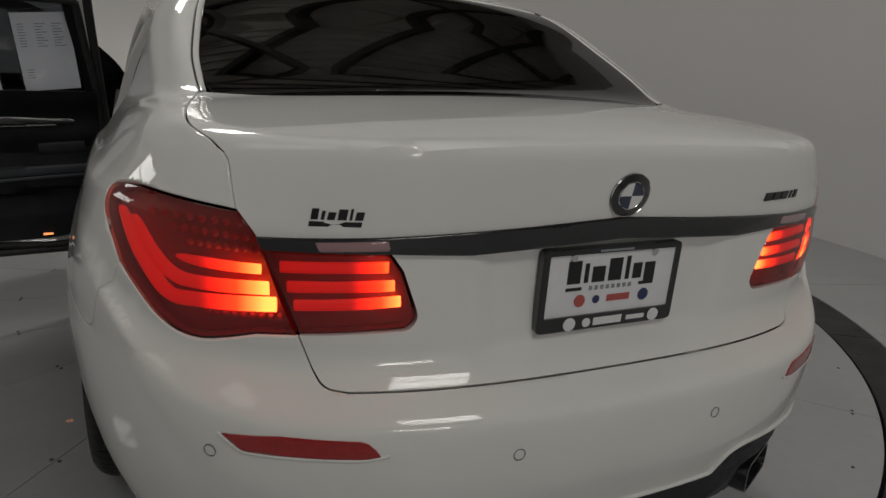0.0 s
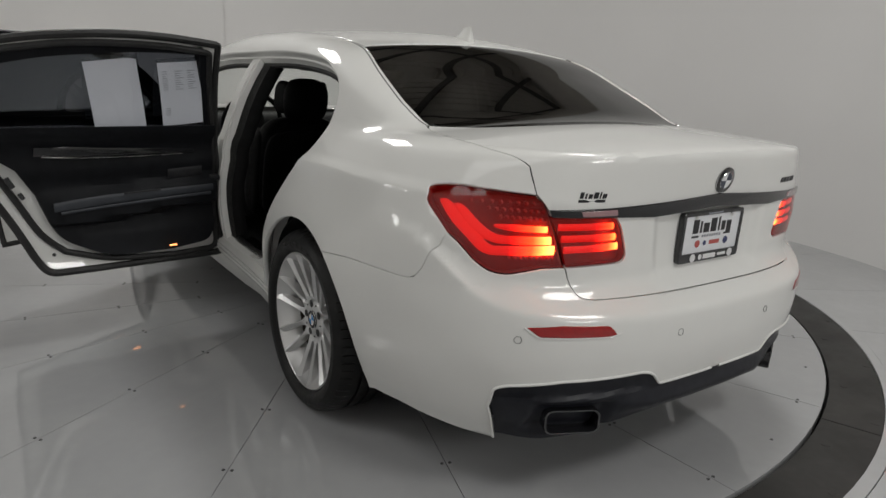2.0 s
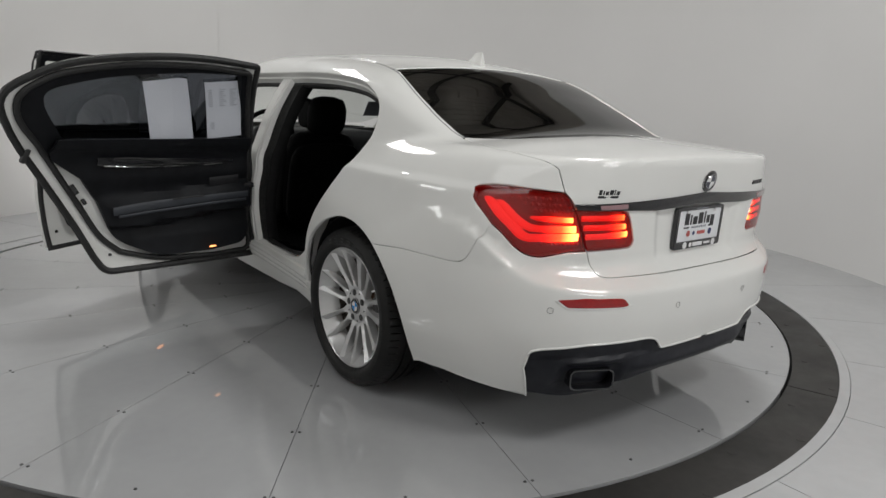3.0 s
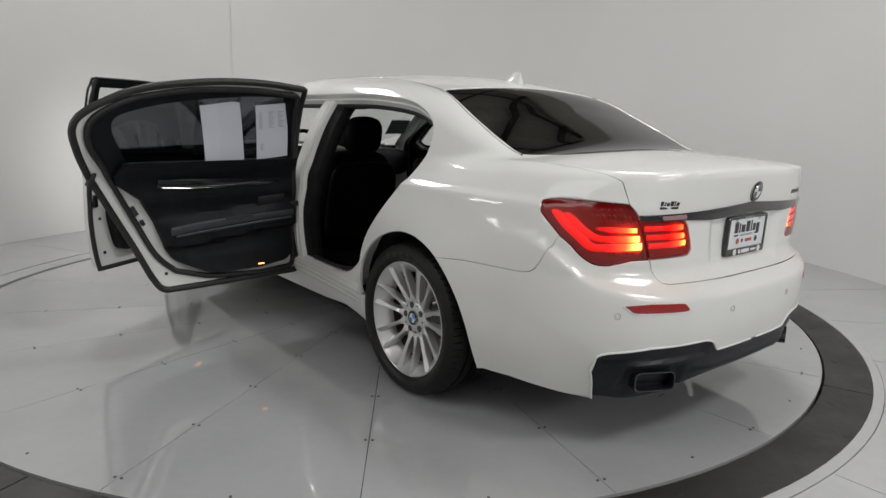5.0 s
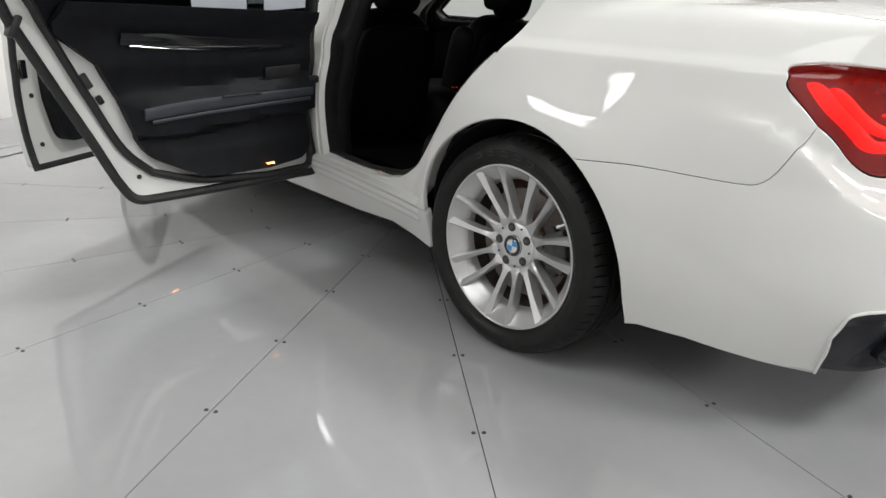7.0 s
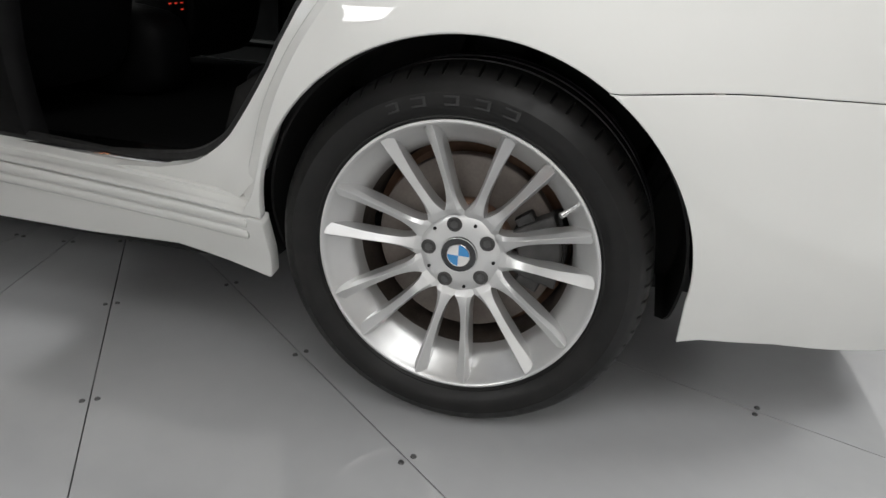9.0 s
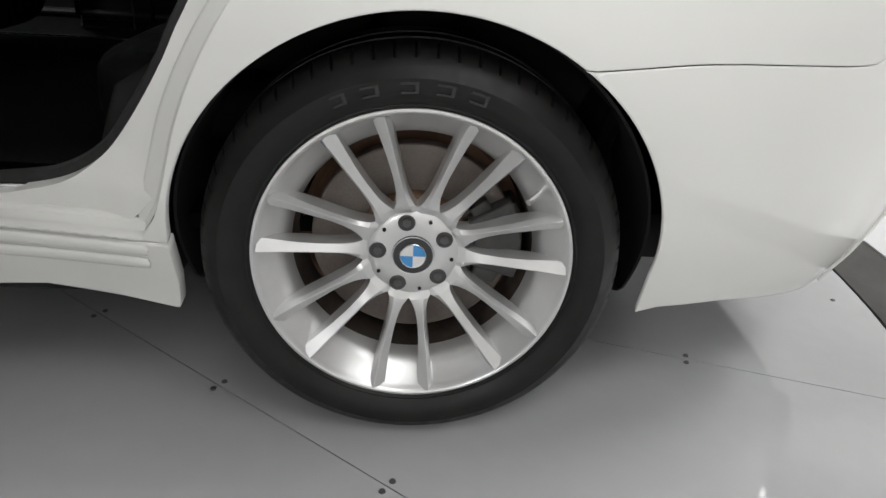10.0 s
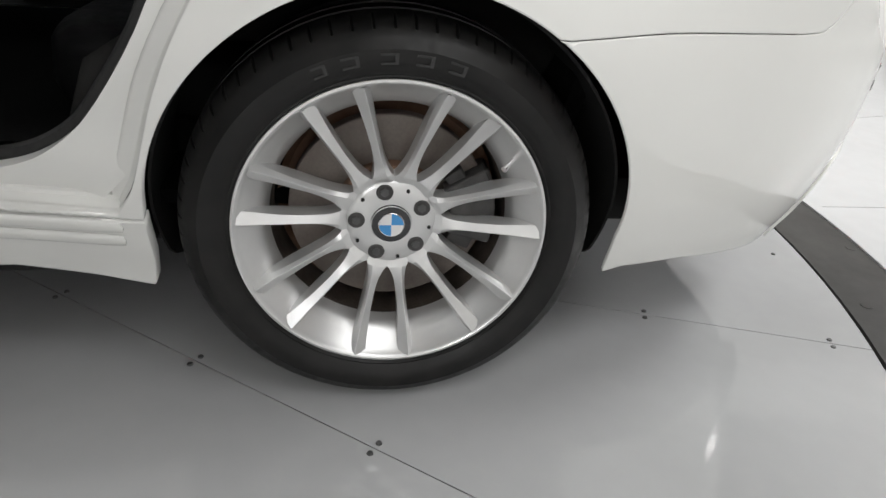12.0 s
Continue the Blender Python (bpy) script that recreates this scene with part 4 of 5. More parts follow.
wheel = holder("wheel", car, (-.872, 0, ARCH_Z))
wheel["label"] = "silver alloy wheel with seven twin spokes"
link("tyre", *tyre_mesh(), TYRE, wheel, "black low-profile tyre")
link("rim", *lathe([(.262, -.022), (.2628, -.040), (.2605, -.0468), (.2565, -.0475), (.2535, -.0455), (.251, -.041), (.246, -.034), (.226, -.010), (.217, -.001), (.211, .012), (.206, .03)], 160), ALLOY, wheel)
link("barrel", *lathe([(.206, .03), (.203, .06), (.203, .19), (.25, .205)], 96), BARREL, wheel, "dusty dark inner barrel")
link("hub", *lathe([(.0345, .030), (.0345, -.001), (.0355, -.003), (.050, -.0035), (.066, -.0015), (.076, .003), (.082, .010), (.084, .04)], 96), ALLOY, wheel)
PAIR0 = radians(113)
for k in range(7):
    for lean in (-1, 1):
        link("spoke", *spoke_mesh(math.pi - PAIR0 + 2 * math.pi / 7 * k, lean), ALLOY, wheel, sharp=20)
link("hub_cap", *lathe([(.0, -.0085), (.033, -.0075), (.0342, -.0055), (.0342, .012)], 64), GLOSS_BLACK, wheel, "round black centre cap with blue and white quarters")
link("badge_ring", *lathe([(.0335, -.0080), (.0342, -.0082), (.0346, -.006)], 64), CHROME, wheel)
link("badge_ring", *lathe([(.0208, -.0088), (.0218, -.0092), (.0224, -.0086)], 64), CHROME, wheel)
link("blue_quarter", *quadrant_disc(.0208, -.0093, (1, 3)), BLUE, wheel, smooth=False)
link("white_quarter", *quadrant_disc(.0208, -.0093, (0, 2)), ENAMEL, wheel, smooth=False)
for k in range(5):
    f = radians(90 + 72 * k - 12)
    c = Vector((0, .0595 * math.cos(f), .0595 * math.sin(f)))
    v, q = lathe([(.0, -.0042), (.0105, -.0042), (.0125, -.0050), (.0138, -.0046), (.0146, -.003)], 28)
    # dark discs stand in for the shade in the deep lug recesses
    link("lug_recess_shade", [(x, y + c.y, z + c.z) for x, y, z in v], q, CALIPER, wheel)
    bm = rod((-.0038, c.y, c.z), (-.0062, c.y, c.z), .0078, 6)
    rod((-.0060, c.y, c.z), (-.0068, c.y, c.z), .0045, 16, bm)
    part("lug_bolt", bm, SCREW, wheel)
    f += radians(36)
    # black plugs stand in for the shade in the small pilot holes
    bm = rod((-.0043, .066 * math.cos(f), .066 * math.sin(f)), (.004, .066 * math.cos(f), .066 * math.sin(f)), .0032, 10)
    part("pilot_hole_shade", bm, DARK, wheel)
bm = rod((-.03, -.183, .118), (-.012, -.205, .132), .0045, 10)
rod((-.034, -.178, .115), (-.028, -.185, .119), .0055, 10, bm)
part("valve", bm, CHROME, wheel, "grey tyre valve")
link("brake_disc", *lathe([(.070, .030), (.092, .030), (.094, .052), (.174, .053), (.176, .055), (.176, .080), (.09, .080)], 96), STEEL, wheel, "worn brown-tinged brake disc")
link("disc_hat", *lathe([(.068, .028), (.093, .029), (.0955, .033), (.0955, .062)], 64), RUST, wheel)
link("dust_shield", *lathe([(.02, .115), (.185, .112), (.198, .10)], 72), RUST, wheel)
bm = bmesh.new()
for r0, r1, a0, a1, x0, x1 in ((.105, .186, 150, 196, .018, .055), (.135, .192, 155, 190, .05, .12), (.115, .150, 143, 152, .03, .07), (.115, .16, 195, 206, .03, .07)):
    v, q = wedge(r0, r1, radians(a0), radians(a1), 0, x1 - x0, 7)
    own = bmesh.new()
    ring_v = [own.verts.new((x0 - z, x, y)) for x, y, z in v]
    for t in q:
        own.faces.new([ring_v[i] for i in t])
    bmesh.ops.bevel(own, geom=own.edges[:], offset=.003, segments=1, affect="EDGES")
    absorb(bm, own)
part("caliper", bm, CALIPER, wheel, "dark iron brake caliper")
MOULDED = node_material("moulded_rubber", (.022, .022, .022), .40)[0]
for k, (a, w) in enumerate(((113, 4.2), (104, 5), (93, 5), (83, 5), (73.5, 5))):
    bm = bmesh.new()
    for r0, r1, d0, d1 in ((.300, .303, -w / 2, w / 2), (.287, .290, -w / 2, w / 2), (.290, .300, -w / 2, -w / 2 + 1)):
        v, q = wedge(r0, r1, radians(a + d0), radians(a + d1), 0, .004, 4)
        own = bmesh.new()
        vv = [own.verts.new((-.0668 - z * .4, -x, y)) for x, y, z in v]
        for t in q:
            own.faces.new([vv[i] for i in t])
        absorb(bm, own)
    part("raised_mark", bm, MOULDED, wheel, "raised moulded mark")
for place, turn in (((.872, 0, ARCH_Z), 180), ((-.872, 3.21, ARCH_Z), 0), ((.872, 3.21, ARCH_Z), 180)):
    twin = copy_thing(wheel, pose(*place, 0, 0, turn))
    twin.parent = car
for sx in (-1, 1):
    for axle in (0, 3.21):
        prof = [(.395, -.93), (.400, -.90), (.405, -.60), (.30, -.56), (.05, -.56)]
        a = np.radians(np.linspace(-24, 204, 60))
        v = [(max(x, .045 - float(WIDTH(ARCH_Z + r * math.sin(f)))) * -sx, axle - .004 + r * math.cos(f), max(.245, ARCH_Z + r * math.sin(f))) for f in a for r, x in prof]
        q = [(i * 5 + j, i * 5 + j + 1, i * 5 + 6 + j, i * 5 + 5 + j) for i in range(59) for j in range(4)]
        link("wheel_liner", v, q, DARK, car, "black plastic wheel arch liner")
bm = block((1.18, 4.6, .12), (0, 1.45, .26), .03)
part("underbody", bm, DARK, car)
bm = block((1.64, 2.36, .12), (0, 1.61, .27), .03)
part("floor_pan", bm, DARK, car)

# headlamps, lit, with their beams on the wall ahead
HEADLAMP = glowing("headlamp_glow", (1, .98, .94), 8.0)
for sx in (-1, 1):
    c = meet(np.array([[sx * .62, 3.3, .66]]), np.array([[0., 1, 0]]), 0, 1.0)[0]
    bm = rod((c[0], c[1] - .01, c[2]), (c[0], c[1] + .006, c[2]), .05, 24)
    part("headlamp", bm, HEADLAMP, car, "round lit headlamp")
    beam = bpy.data.lights.new("headlamp_beam", "SPOT")
    beam.energy, beam.spot_size, beam.spot_blend, beam.shadow_soft_size, beam.color = 22, radians(95), .9, .04, (1, .98, .95)
    new("headlamp_beam", beam).matrix_world = look((c[0], c[1] + .03, c[2]), (c[0] * 1.6, c[1] + 1.4, c[2] - .05))
for sx in (-1, 1):
    part("underbody", block((.24, .26, .10), (sx * .60, -.56, .32), .03), DARK, car)


# ---- door openings: jambs, seals, pillars ----
def sill_low(loop, w):
    """The opening's line moved in by w, but hardly along the sill and the roof."""
    q, z = inset(loop, w), loop[:, 1]
    keep = np.where(z < .4135, .25, 1 - .68 * smoothstep(.94, 1.10, z))[:, None]
    return np.where((z < .4135)[:, None], np.stack([q[:, 0], z + .25 * (q[:, 1] - z)], -1), loop + keep * (q - loop))


def jamb(loop, profile, mirror):
    """A folded frame that runs round an opening: profile of (inset, depth)."""
    rows = []
    for w, d in profile:
        p = from_side(sill_low(loop, w))
        rows.append(p - d * slope(p))
    n, k = len(loop), len(profile)
    verts = np.array(rows).transpose(1, 0, 2).reshape(-1, 3)
    faces = [(i * k + j, i * k + j + 1, (i + 1) % n * k + j + 1, (i + 1) % n * k + j) for i in range(n) for j in range(k - 1)]
    if mirror:
        verts = verts * (-1, 1, 1)
    return verts, faces


AP_EVEN = thin(APERTURE, .014)
CORNER = flow([(.094, 1.04), (.137, .985), (.192, .93), (.257, .868), (.31, .799), (.351, .719), (.393, .632), (.437, .559), (.491, .489), (.56, .442), (.645, .423), (.78, .411)])
for mirror in (False, True):
    link("door_jamb", *jamb(AP_EVEN, ((0, .014), (.003, .026), (.010, .034), (.030, .037), (.036, .042), (.042, .062), (.058, .070), (.062, .085)), mirror), PAINT, car, "white painted door jamb")
    ring_line = sill_low(AP_EVEN, .060)
    ring_line = ring_line[~((ring_line[:, 0] < .84) & (ring_line[:, 1] < 1.045))]
    rubber = from_side(np.vstack([ring_line, CORNER[::-1]]))
    rubber = rubber - .078 * slope(rubber)
    v, q = tube(rubber * ((-1 if mirror else 1), 1, 1), .013, True, 8)
    link("door_seal", v, q, RUBBER, car, "black rubber door seal")
    pillar = from_side(fillet([(1.062, .365), (1.078, .70), (1.068, .95), (1.04, 1.15), (1.015, 1.334), (1.12, 1.334), (1.20, .95), (1.26, .70), (1.26, .365)], True, .02))
    skin_part("centre_pillar", [pillar], SIDE, PAINT, car, "white centre pillar", h=.02, lift=-.040, rim=.05, mirror=mirror)
    inner = from_side(fillet([(.985, .40), (.985, .70), (.97, .95), (.94, 1.15), (.92, 1.336), (1.12, 1.336), (1.20, .95), (1.26, .70), (1.26, .40)], True, .02))
    skin_part("pillar_trim", [inner], SIDE, LEATHER, car, "black centre pillar trim", h=.03, lift=-.068, rim=.06, mirror=mirror)
    groove = from_side(fillet([(1.10, .40), (1.09, .95), (1.045, 1.30)], False, .02))
    v, q = tube((groove - .040 * slope(groove)) * ((-1 if mirror else 1), 1, 1), .006, False, 8)
    link("pillar_bead", v, q, PAINT, car)
gusset = from_side(fillet([(.80, .380), (.46, .372), (.405, .43), (.352, .576), (.297, .69), (.212, .815), (.122, .935), (.068, 1.03), (.090, 1.03), (.132, .982, .04), (.187, .928, .05), (.252, .866, .05), (.305, .796, .05), (.346, .716, .05), (.388, .629, .05), (.432, .556, .05), (.487, .486, .05), (.555, .436, .05), (.645, .415), (.78, .402), (.80, .400)], True, .012))
skin_part("sill_gusset", [gusset], SIDE, PAINT, car, "white curved sill corner", h=.012, lift=-.034, rim=.045, relief=lambda p: -.012 * smoothstep(.41, .50, p[:, 2] - .25 * (p[:, 1] - .4)) - .010 * smoothstep(.0, .07, p[:, 1] - .43 + .62 * (p[:, 2] - .42)))
bm = block((.05, .035, .028), (-.915, 1.09, .735), .006)
part("door_check", bm, PLASTIC, car, "black door check strap")
bm = block((.10, .58, .012), (-.80, .73, .426), .004)
part("sill_plate", bm, CHROME, car, "brushed metal sill plate")

# ---- doors ----
REAR_DOOR = np.vstack([flow([(.445, .348), (.41, .40), (.37, .50), (.344, .576), (.287, .693), (.198, .827), (.109, .937), (.063, 1.015), (.042, 1.094), (.048, 1.165), (.085, 1.218), (.16, 1.262), (.301, 1.307), (.555, 1.332), (.8, 1.338), (1.04, 1.336)])[:-1],
                       fillet([(1.04, 1.336), (1.072, 1.335, .01), (1.165, .98), (1.195, .70), (1.195, .348, .03), (.47, .348, .03), (.445, .348)], False, .02)[:-1]])
REAR_GLASS = np.vstack([flow([(.155, 1.02), (.118, 1.085), (.125, 1.155), (.185, 1.215), (.32, 1.262), (.56, 1.29), (.8, 1.297), (1.02, 1.294)])[:-1], fillet([(1.02, 1.294, .01), (1.105, .985, .01), (.18, .985, .02), (.155, 1.02)], False, .02)[:-1]])
FRONT_DOOR = np.vstack([fillet([(1.225, .348, .03), (1.225, .70), (1.19, .98), (1.095, 1.335, .01)], False, .02)[:-1], flow([(1.095, 1.335), (1.5, 1.33), (1.8, 1.295), (2.05, 1.2), (2.28, 1.06), (2.40, .93)])[:-1],
                        fillet([(2.40, .93), (2.41, .8), (2.39, .5), (2.37, .348, .03), (1.225, .348)], False, .02)[:-1]])
FRONT_GLASS = np.vstack([fillet([(1.235, .985), (1.135, 1.294, .01), (1.2, 1.296)], False, .02)[:-1], flow([(1.2, 1.296), (1.5, 1.29), (1.77, 1.255), (2.0, 1.165), (2.22, 1.02)])[:-1], fillet([(2.22, 1.02, .02), (2.18, .985, .02), (1.235, .985)], False, .02)[:-1]])


def grow(q, top=1.072, low=1.03):
    """The open front door laps over its opening: a little taller than it."""
    q = np.array(q, float)
    return np.stack([q[:, 0], .72 + (q[:, 1] - .72) * np.where(q[:, 1] > .72, top, low)], -1)


# the open rear door laps over its opening too
WIDE_DOOR = np.vstack([flow([(.362, .425), (.298, .571), (.217, .726), (.128, .876), (.062, .985), (.027, 1.055), (.006, 1.120), (.011, 1.170), (.044, 1.211), (.116, 1.257), (.225, 1.307), (.365, 1.340), (.569, 1.365), (.75, 1.374), (.92, 1.371), (1.10, 1.357)])[:-1],
                       fillet([(1.10, 1.357), (1.132, 1.353, .01), (1.170, .98), (1.195, .70), (1.195, .346, .03), (.405, .346, .06), (.362, .425)], False, .02)[:-1]])
WIDE_DOOR = inset(WIDE_DOOR, -.010)
WIDE_GLASS = np.vstack([flow([(.226, 1.018), (.187, 1.086), (.162, 1.150), (.181, 1.198), (.27, 1.232), (.458, 1.272), (.736, 1.302), (.9, 1.310), (1.02, 1.310)])[:-1], fillet([(1.02, 1.310), (1.053, 1.310, .01), (1.115, .985, .01), (.245, .985, .02), (.226, 1.018)], False, .02)[:-1]])
INNER_LINE = np.vstack([flow([(.479, .437), (.393, .523), (.311, .681), (.232, .821), (.154, .952), (.080, 1.052), (.059, 1.120), (.073, 1.178), (.127, 1.225), (.226, 1.274), (.37, 1.306), (.563, 1.332), (.858, 1.338), (1.06, 1.322)])[:-1],
                        fillet([(1.06, 1.322), (1.096, 1.318, .015), (1.15, .98), (1.165, .70), (1.165, .375, .05), (.939, .366), (.646, .384, .08), (.479, .437)], False, .02)[:-1]])


def add_door(name, loop, pane, hinge, angle, mirror, label, dark_glass, waist=0):
    """A door built shut on the skin, then swung about its upright hinge line."""
    hx = hinge[0] * (-1 if mirror else 1)
    door = holder(name, car)
    door["label"] = label
    door.matrix_basis = pose(hx, hinge[1], 0, 0, 0, angle)
    undo = Matrix.Translation((-hx, -hinge[1], 0))
    on = dict(parent=door, undo=undo, level=True)
    skin_part("outer_panel", [from_side(loop), from_side(inset(pane, -.018))], SIDE, PAINT, h=.03, mirror=mirror, rim=.05, **on)
    skin_part("window_trim", [from_side(inset(pane, -.020)), from_side(inset(pane, .004))], SIDE, GLOSS_BLACK, h=.03, lift=-.002, mirror=mirror, rim=.012, gap=0, **on)
    skin_part("glass", [from_side(inset(pane, -.006))], SIDE, dark_glass, h=.04, lift=-.016, mirror=mirror, rim=.004, **on)
    shell = inset(loop, .006)
    shell = [from_side(shell[shell[:, 1] < waist])] if waist else [from_side(shell), from_side(inset(pane, -.03))]
    skin_part("inner_shell", shell, SIDE, PAINT, label="white painted inner shell", h=.03, lift=-.050, flip=True, mirror=mirror, rim=-.02, **on)
    return door, on


def seal_line(loop, w, d):
    return from_side(inset(thin(loop, .014), w)) + (d, 0, 0)


HINGE, SWING = (-.90, 1.175), -83
rear_door, on = add_door("rear_door", inset(WIDE_DOOR, .008), WIDE_GLASS, HINGE, SWING, False, "open rear door with black trim and white shell", DOOR_TINT)
v, q = tube(seal_line(WIDE_DOOR, .013, .046), .0165, True, 8)
link("edge_seal", v, q, RUBBER, rear_door, "black rubber edge seal", undo=on["undo"])
v, q = tube(seal_line(INNER_LINE, .004, .062), .014, True, 8)
link("inner_seal", v, q, RUBBER, rear_door, "black rubber inner seal", undo=on["undo"])
upper = INNER_LINE[INNER_LINE[:, 1] > .88]
skin_part("window_frame", [from_side(upper), from_side(inset(WIDE_GLASS, .004))], SIDE, TRIM, label="black inner window frame", h=.03, lift=-.060, flip=True, rim=-.05, **on)
c = from_side([(.108, .950)])[0]
part("corner_rubber", block((.04, .024, .07), tuple(c - .045 * slope(c[None])[0]), .010, 2, (-26, 0, 0)), RUBBER, rear_door, "black rubber corner piece", undo=on["undo"])
lower = fillet([(.202, .895), (.322, .805), (.39, .692), (.426, .579), (.473, .491, .05), (.652, .406, .06), (.931, .404), (1.113, .425, .05), (1.15, .503, .05), (1.145, .99), (.215, .99), (.190, .93)], True, .02)


def trim_shape(p):
    """Arm rest shelf, map pocket and waist roll pressed into the door trim; towards the cabin is minus."""
    y, z = p[:, 1], p[:, 2]
    shelf = .62 + .05 * smoothstep(.5, 1.15, y)
    arm = smoothstep(shelf - .065, shelf - .045, z) * (1 - smoothstep(shelf + .045, shelf + .10, z)) * smoothstep(.36, .50, y)
    waist = smoothstep(.90, .955, z)
    pocket = (1 - smoothstep(.50, .56, z)) * smoothstep(.47, .6, y)
    roll = np.exp(-((z - .80) / .035) ** 2)
    return -.055 * arm - .028 * waist - .018 * pocket - .008 * roll


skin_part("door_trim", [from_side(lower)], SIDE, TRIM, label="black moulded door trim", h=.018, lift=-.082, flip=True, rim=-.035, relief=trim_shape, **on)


def door_strip(name, points, height, depth, material, label, swell=None):
    v, q = ribbon(points, height, -depth, from_side, .02, swell)
    return link(name, v, q, material, rear_door, label, undo=on["undo"])


door_strip("arm_rest", [(.45, .660), (.65, .677), (.9, .695), (1.13, .708)], .045, .142, ARM, "grey padded arm rest")
door_strip("arm_rest_edge", [(.475, .628), (.65, .642), (.9, .660), (1.12, .672)], .016, .140, ARM, "grey arm rest lower edge")
door_strip("wood_strip", [(.385, .911), (.6, .900), (.85, .889), (1.058, .880)], .042, .094, GLOSS_BLACK, "gloss black trim strip")
door_strip("chrome_strip", [(.411, .888), (.56, .876), (.715, .864), (.89, .856)], .007, .098, CHROME, "thin chrome strip")
door_strip("inner_handle", [(.895, .862), (.94, .863), (.995, .863)], .018, .106, CHROME, "chrome inner door handle")
door_strip("switch_block", [(.93, .78), (1.0, .785), (1.09, .79)], .055, .098, PLASTIC, "black switch block")
door_strip("pull_cup", [(.72, .705), (.80, .712), (.88, .718)], .012, .150, PLASTIC, "dark pull recess")
lamp_p = from_side([(.93, .402)])[0]
lamp_n = slope(lamp_p[None])[0]
bm = block((.010, .034, .007), tuple(lamp_p - .108 * lamp_n), .003)
part("door_lamp", bm, ORANGE, rear_door, "small glowing orange door lamp", undo=on["undo"])
for y, z, a, b in ((.300, .768, .05, .03), (.345, .702, .03, .018)):
    c = from_side([(y, z)])[0]
    bm = block((.012, b, a), tuple(c - .058 * slope(c[None])[0]), .003, 1, (28, 0, 0))
    part("door_latch", bm, GLOSS_BLACK, rear_door, "black door latch", undo=on["undo"])
c = from_side([(.439, .418)])[0]
n = slope(c[None])[0]
bm = rod(tuple(c - .050 * n), tuple(c - .054 * n), .008, 16)
part("drain_plug", bm, RUBBER, rear_door, "round black plug", undo=on["undo"])
f_lamp = from_side([(1.95, .44)])[0]

F_HINGE, F_SWING = (-.90, 2.34), -57
front_door, on_f = add_door("front_door", inset(grow(FRONT_DOOR), .014), grow(FRONT_GLASS), F_HINGE, F_SWING, False, "open front door with black trim and white shell", GLASS)
f_upper = inset(grow(FRONT_DOOR), .004)
f_upper = f_upper[f_upper[:, 1] > .92]
skin_part("window_frame", [from_side(f_upper), from_side(inset(grow(FRONT_GLASS), .004))], SIDE, TRIM, label="black inner window frame", h=.04, lift=-.062, flip=True, rim=-.05, **on_f)
skin_part("door_trim", [from_side(fillet([(1.31, .98), (1.34, .60), (1.37, .43, .05), (2.25, .43, .05), (2.30, .98)], True, .03))], SIDE, TRIM, label="black moulded door trim", h=.04, lift=-.10, flip=True, rim=-.05, **on_f)
v, q = tube(seal_line(grow(FRONT_DOOR), .010, .046), .013, True, 8)
link("edge_seal", v, q, RUBBER, front_door, "black rubber edge seal", undo=on_f["undo"])
part("door_lamp", block((.012, .05, .012), tuple(f_lamp - .125 * slope(f_lamp[None])[0]), .003), ORANGE, front_door, "small glowing orange door lamp", undo=on_f["undo"])
for y, z in ((1.262, .42), (1.262, .62)):
    c = from_side([(y + .03, z)])[0]
    n = slope(c[None])[0]
    part("drain_plug", rod(tuple(c - .050 * n), tuple(c - .055 * n), .009, 16), RUBBER, front_door, "round black plug", undo=on_f["undo"])
c = from_side([(1.262, .73)])[0]
part("door_latch", block((.012, .03, .07), tuple(c - .055 * slope(c[None])[0]), .003, 1), GLOSS_BLACK, front_door, "black door latch", undo=on_f["undo"])
for name, loop, pane, tint in (("rear_door", REAR_DOOR, REAR_GLASS, DOOR_TINT), ("front_door", FRONT_DOOR, FRONT_GLASS, GLASS)):
    loop = np.stack([loop[:, 0], np.where(loop[:, 1] < .6, .6 - (.6 - loop[:, 1]) * .77, loop[:, 1])], -1)
    add_door(name, loop, pane, (-.90, HINGE[1] if name == "rear_door" else F_HINGE[1]), 0, True, "closed white passenger-side door", tint)

# ---- cabin ----
lining = fillet([(2.44, .33), (.56, .33), (.46, .60), (.22, .78), (-.38, .80), (-.38, 1.04), (-.1, 1.13), (.0, 1.24), (.25, 1.325), (.6, 1.345), (1.5, 1.345), (1.85, 1.30), (2.3, 1.07), (2.44, .95)], True, .03)
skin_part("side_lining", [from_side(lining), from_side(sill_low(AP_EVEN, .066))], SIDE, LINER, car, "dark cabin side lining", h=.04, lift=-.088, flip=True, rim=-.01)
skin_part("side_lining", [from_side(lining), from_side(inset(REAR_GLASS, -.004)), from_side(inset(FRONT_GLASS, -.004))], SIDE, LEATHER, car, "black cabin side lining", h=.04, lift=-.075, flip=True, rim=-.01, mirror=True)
skin_part("headliner", [both(np.vstack([top_line((0, .14), (-.3, .15), (-.57, .16)), top_line((-.57, .16), (-.60, .5), (-.60, 1.0), (-.59, 1.5), (-.57, 1.8))[1:], top_line((-.57, 1.8), (-.3, 1.86), (0, 1.88))[1:]]))],
          TOP, LINER, car, "dark grey headliner", h=.06, lift=-.05, flip=True, rim=-.03)
part("carpet", block((1.56, 2.5, .03), (0, 1.35, .345), .01), CARPET, car, "black cabin carpet")
part("bulkhead", block((1.5, .04, .72), (0, -.40, .72), .02, 2, (18, 0, 0)), CARPET, car)
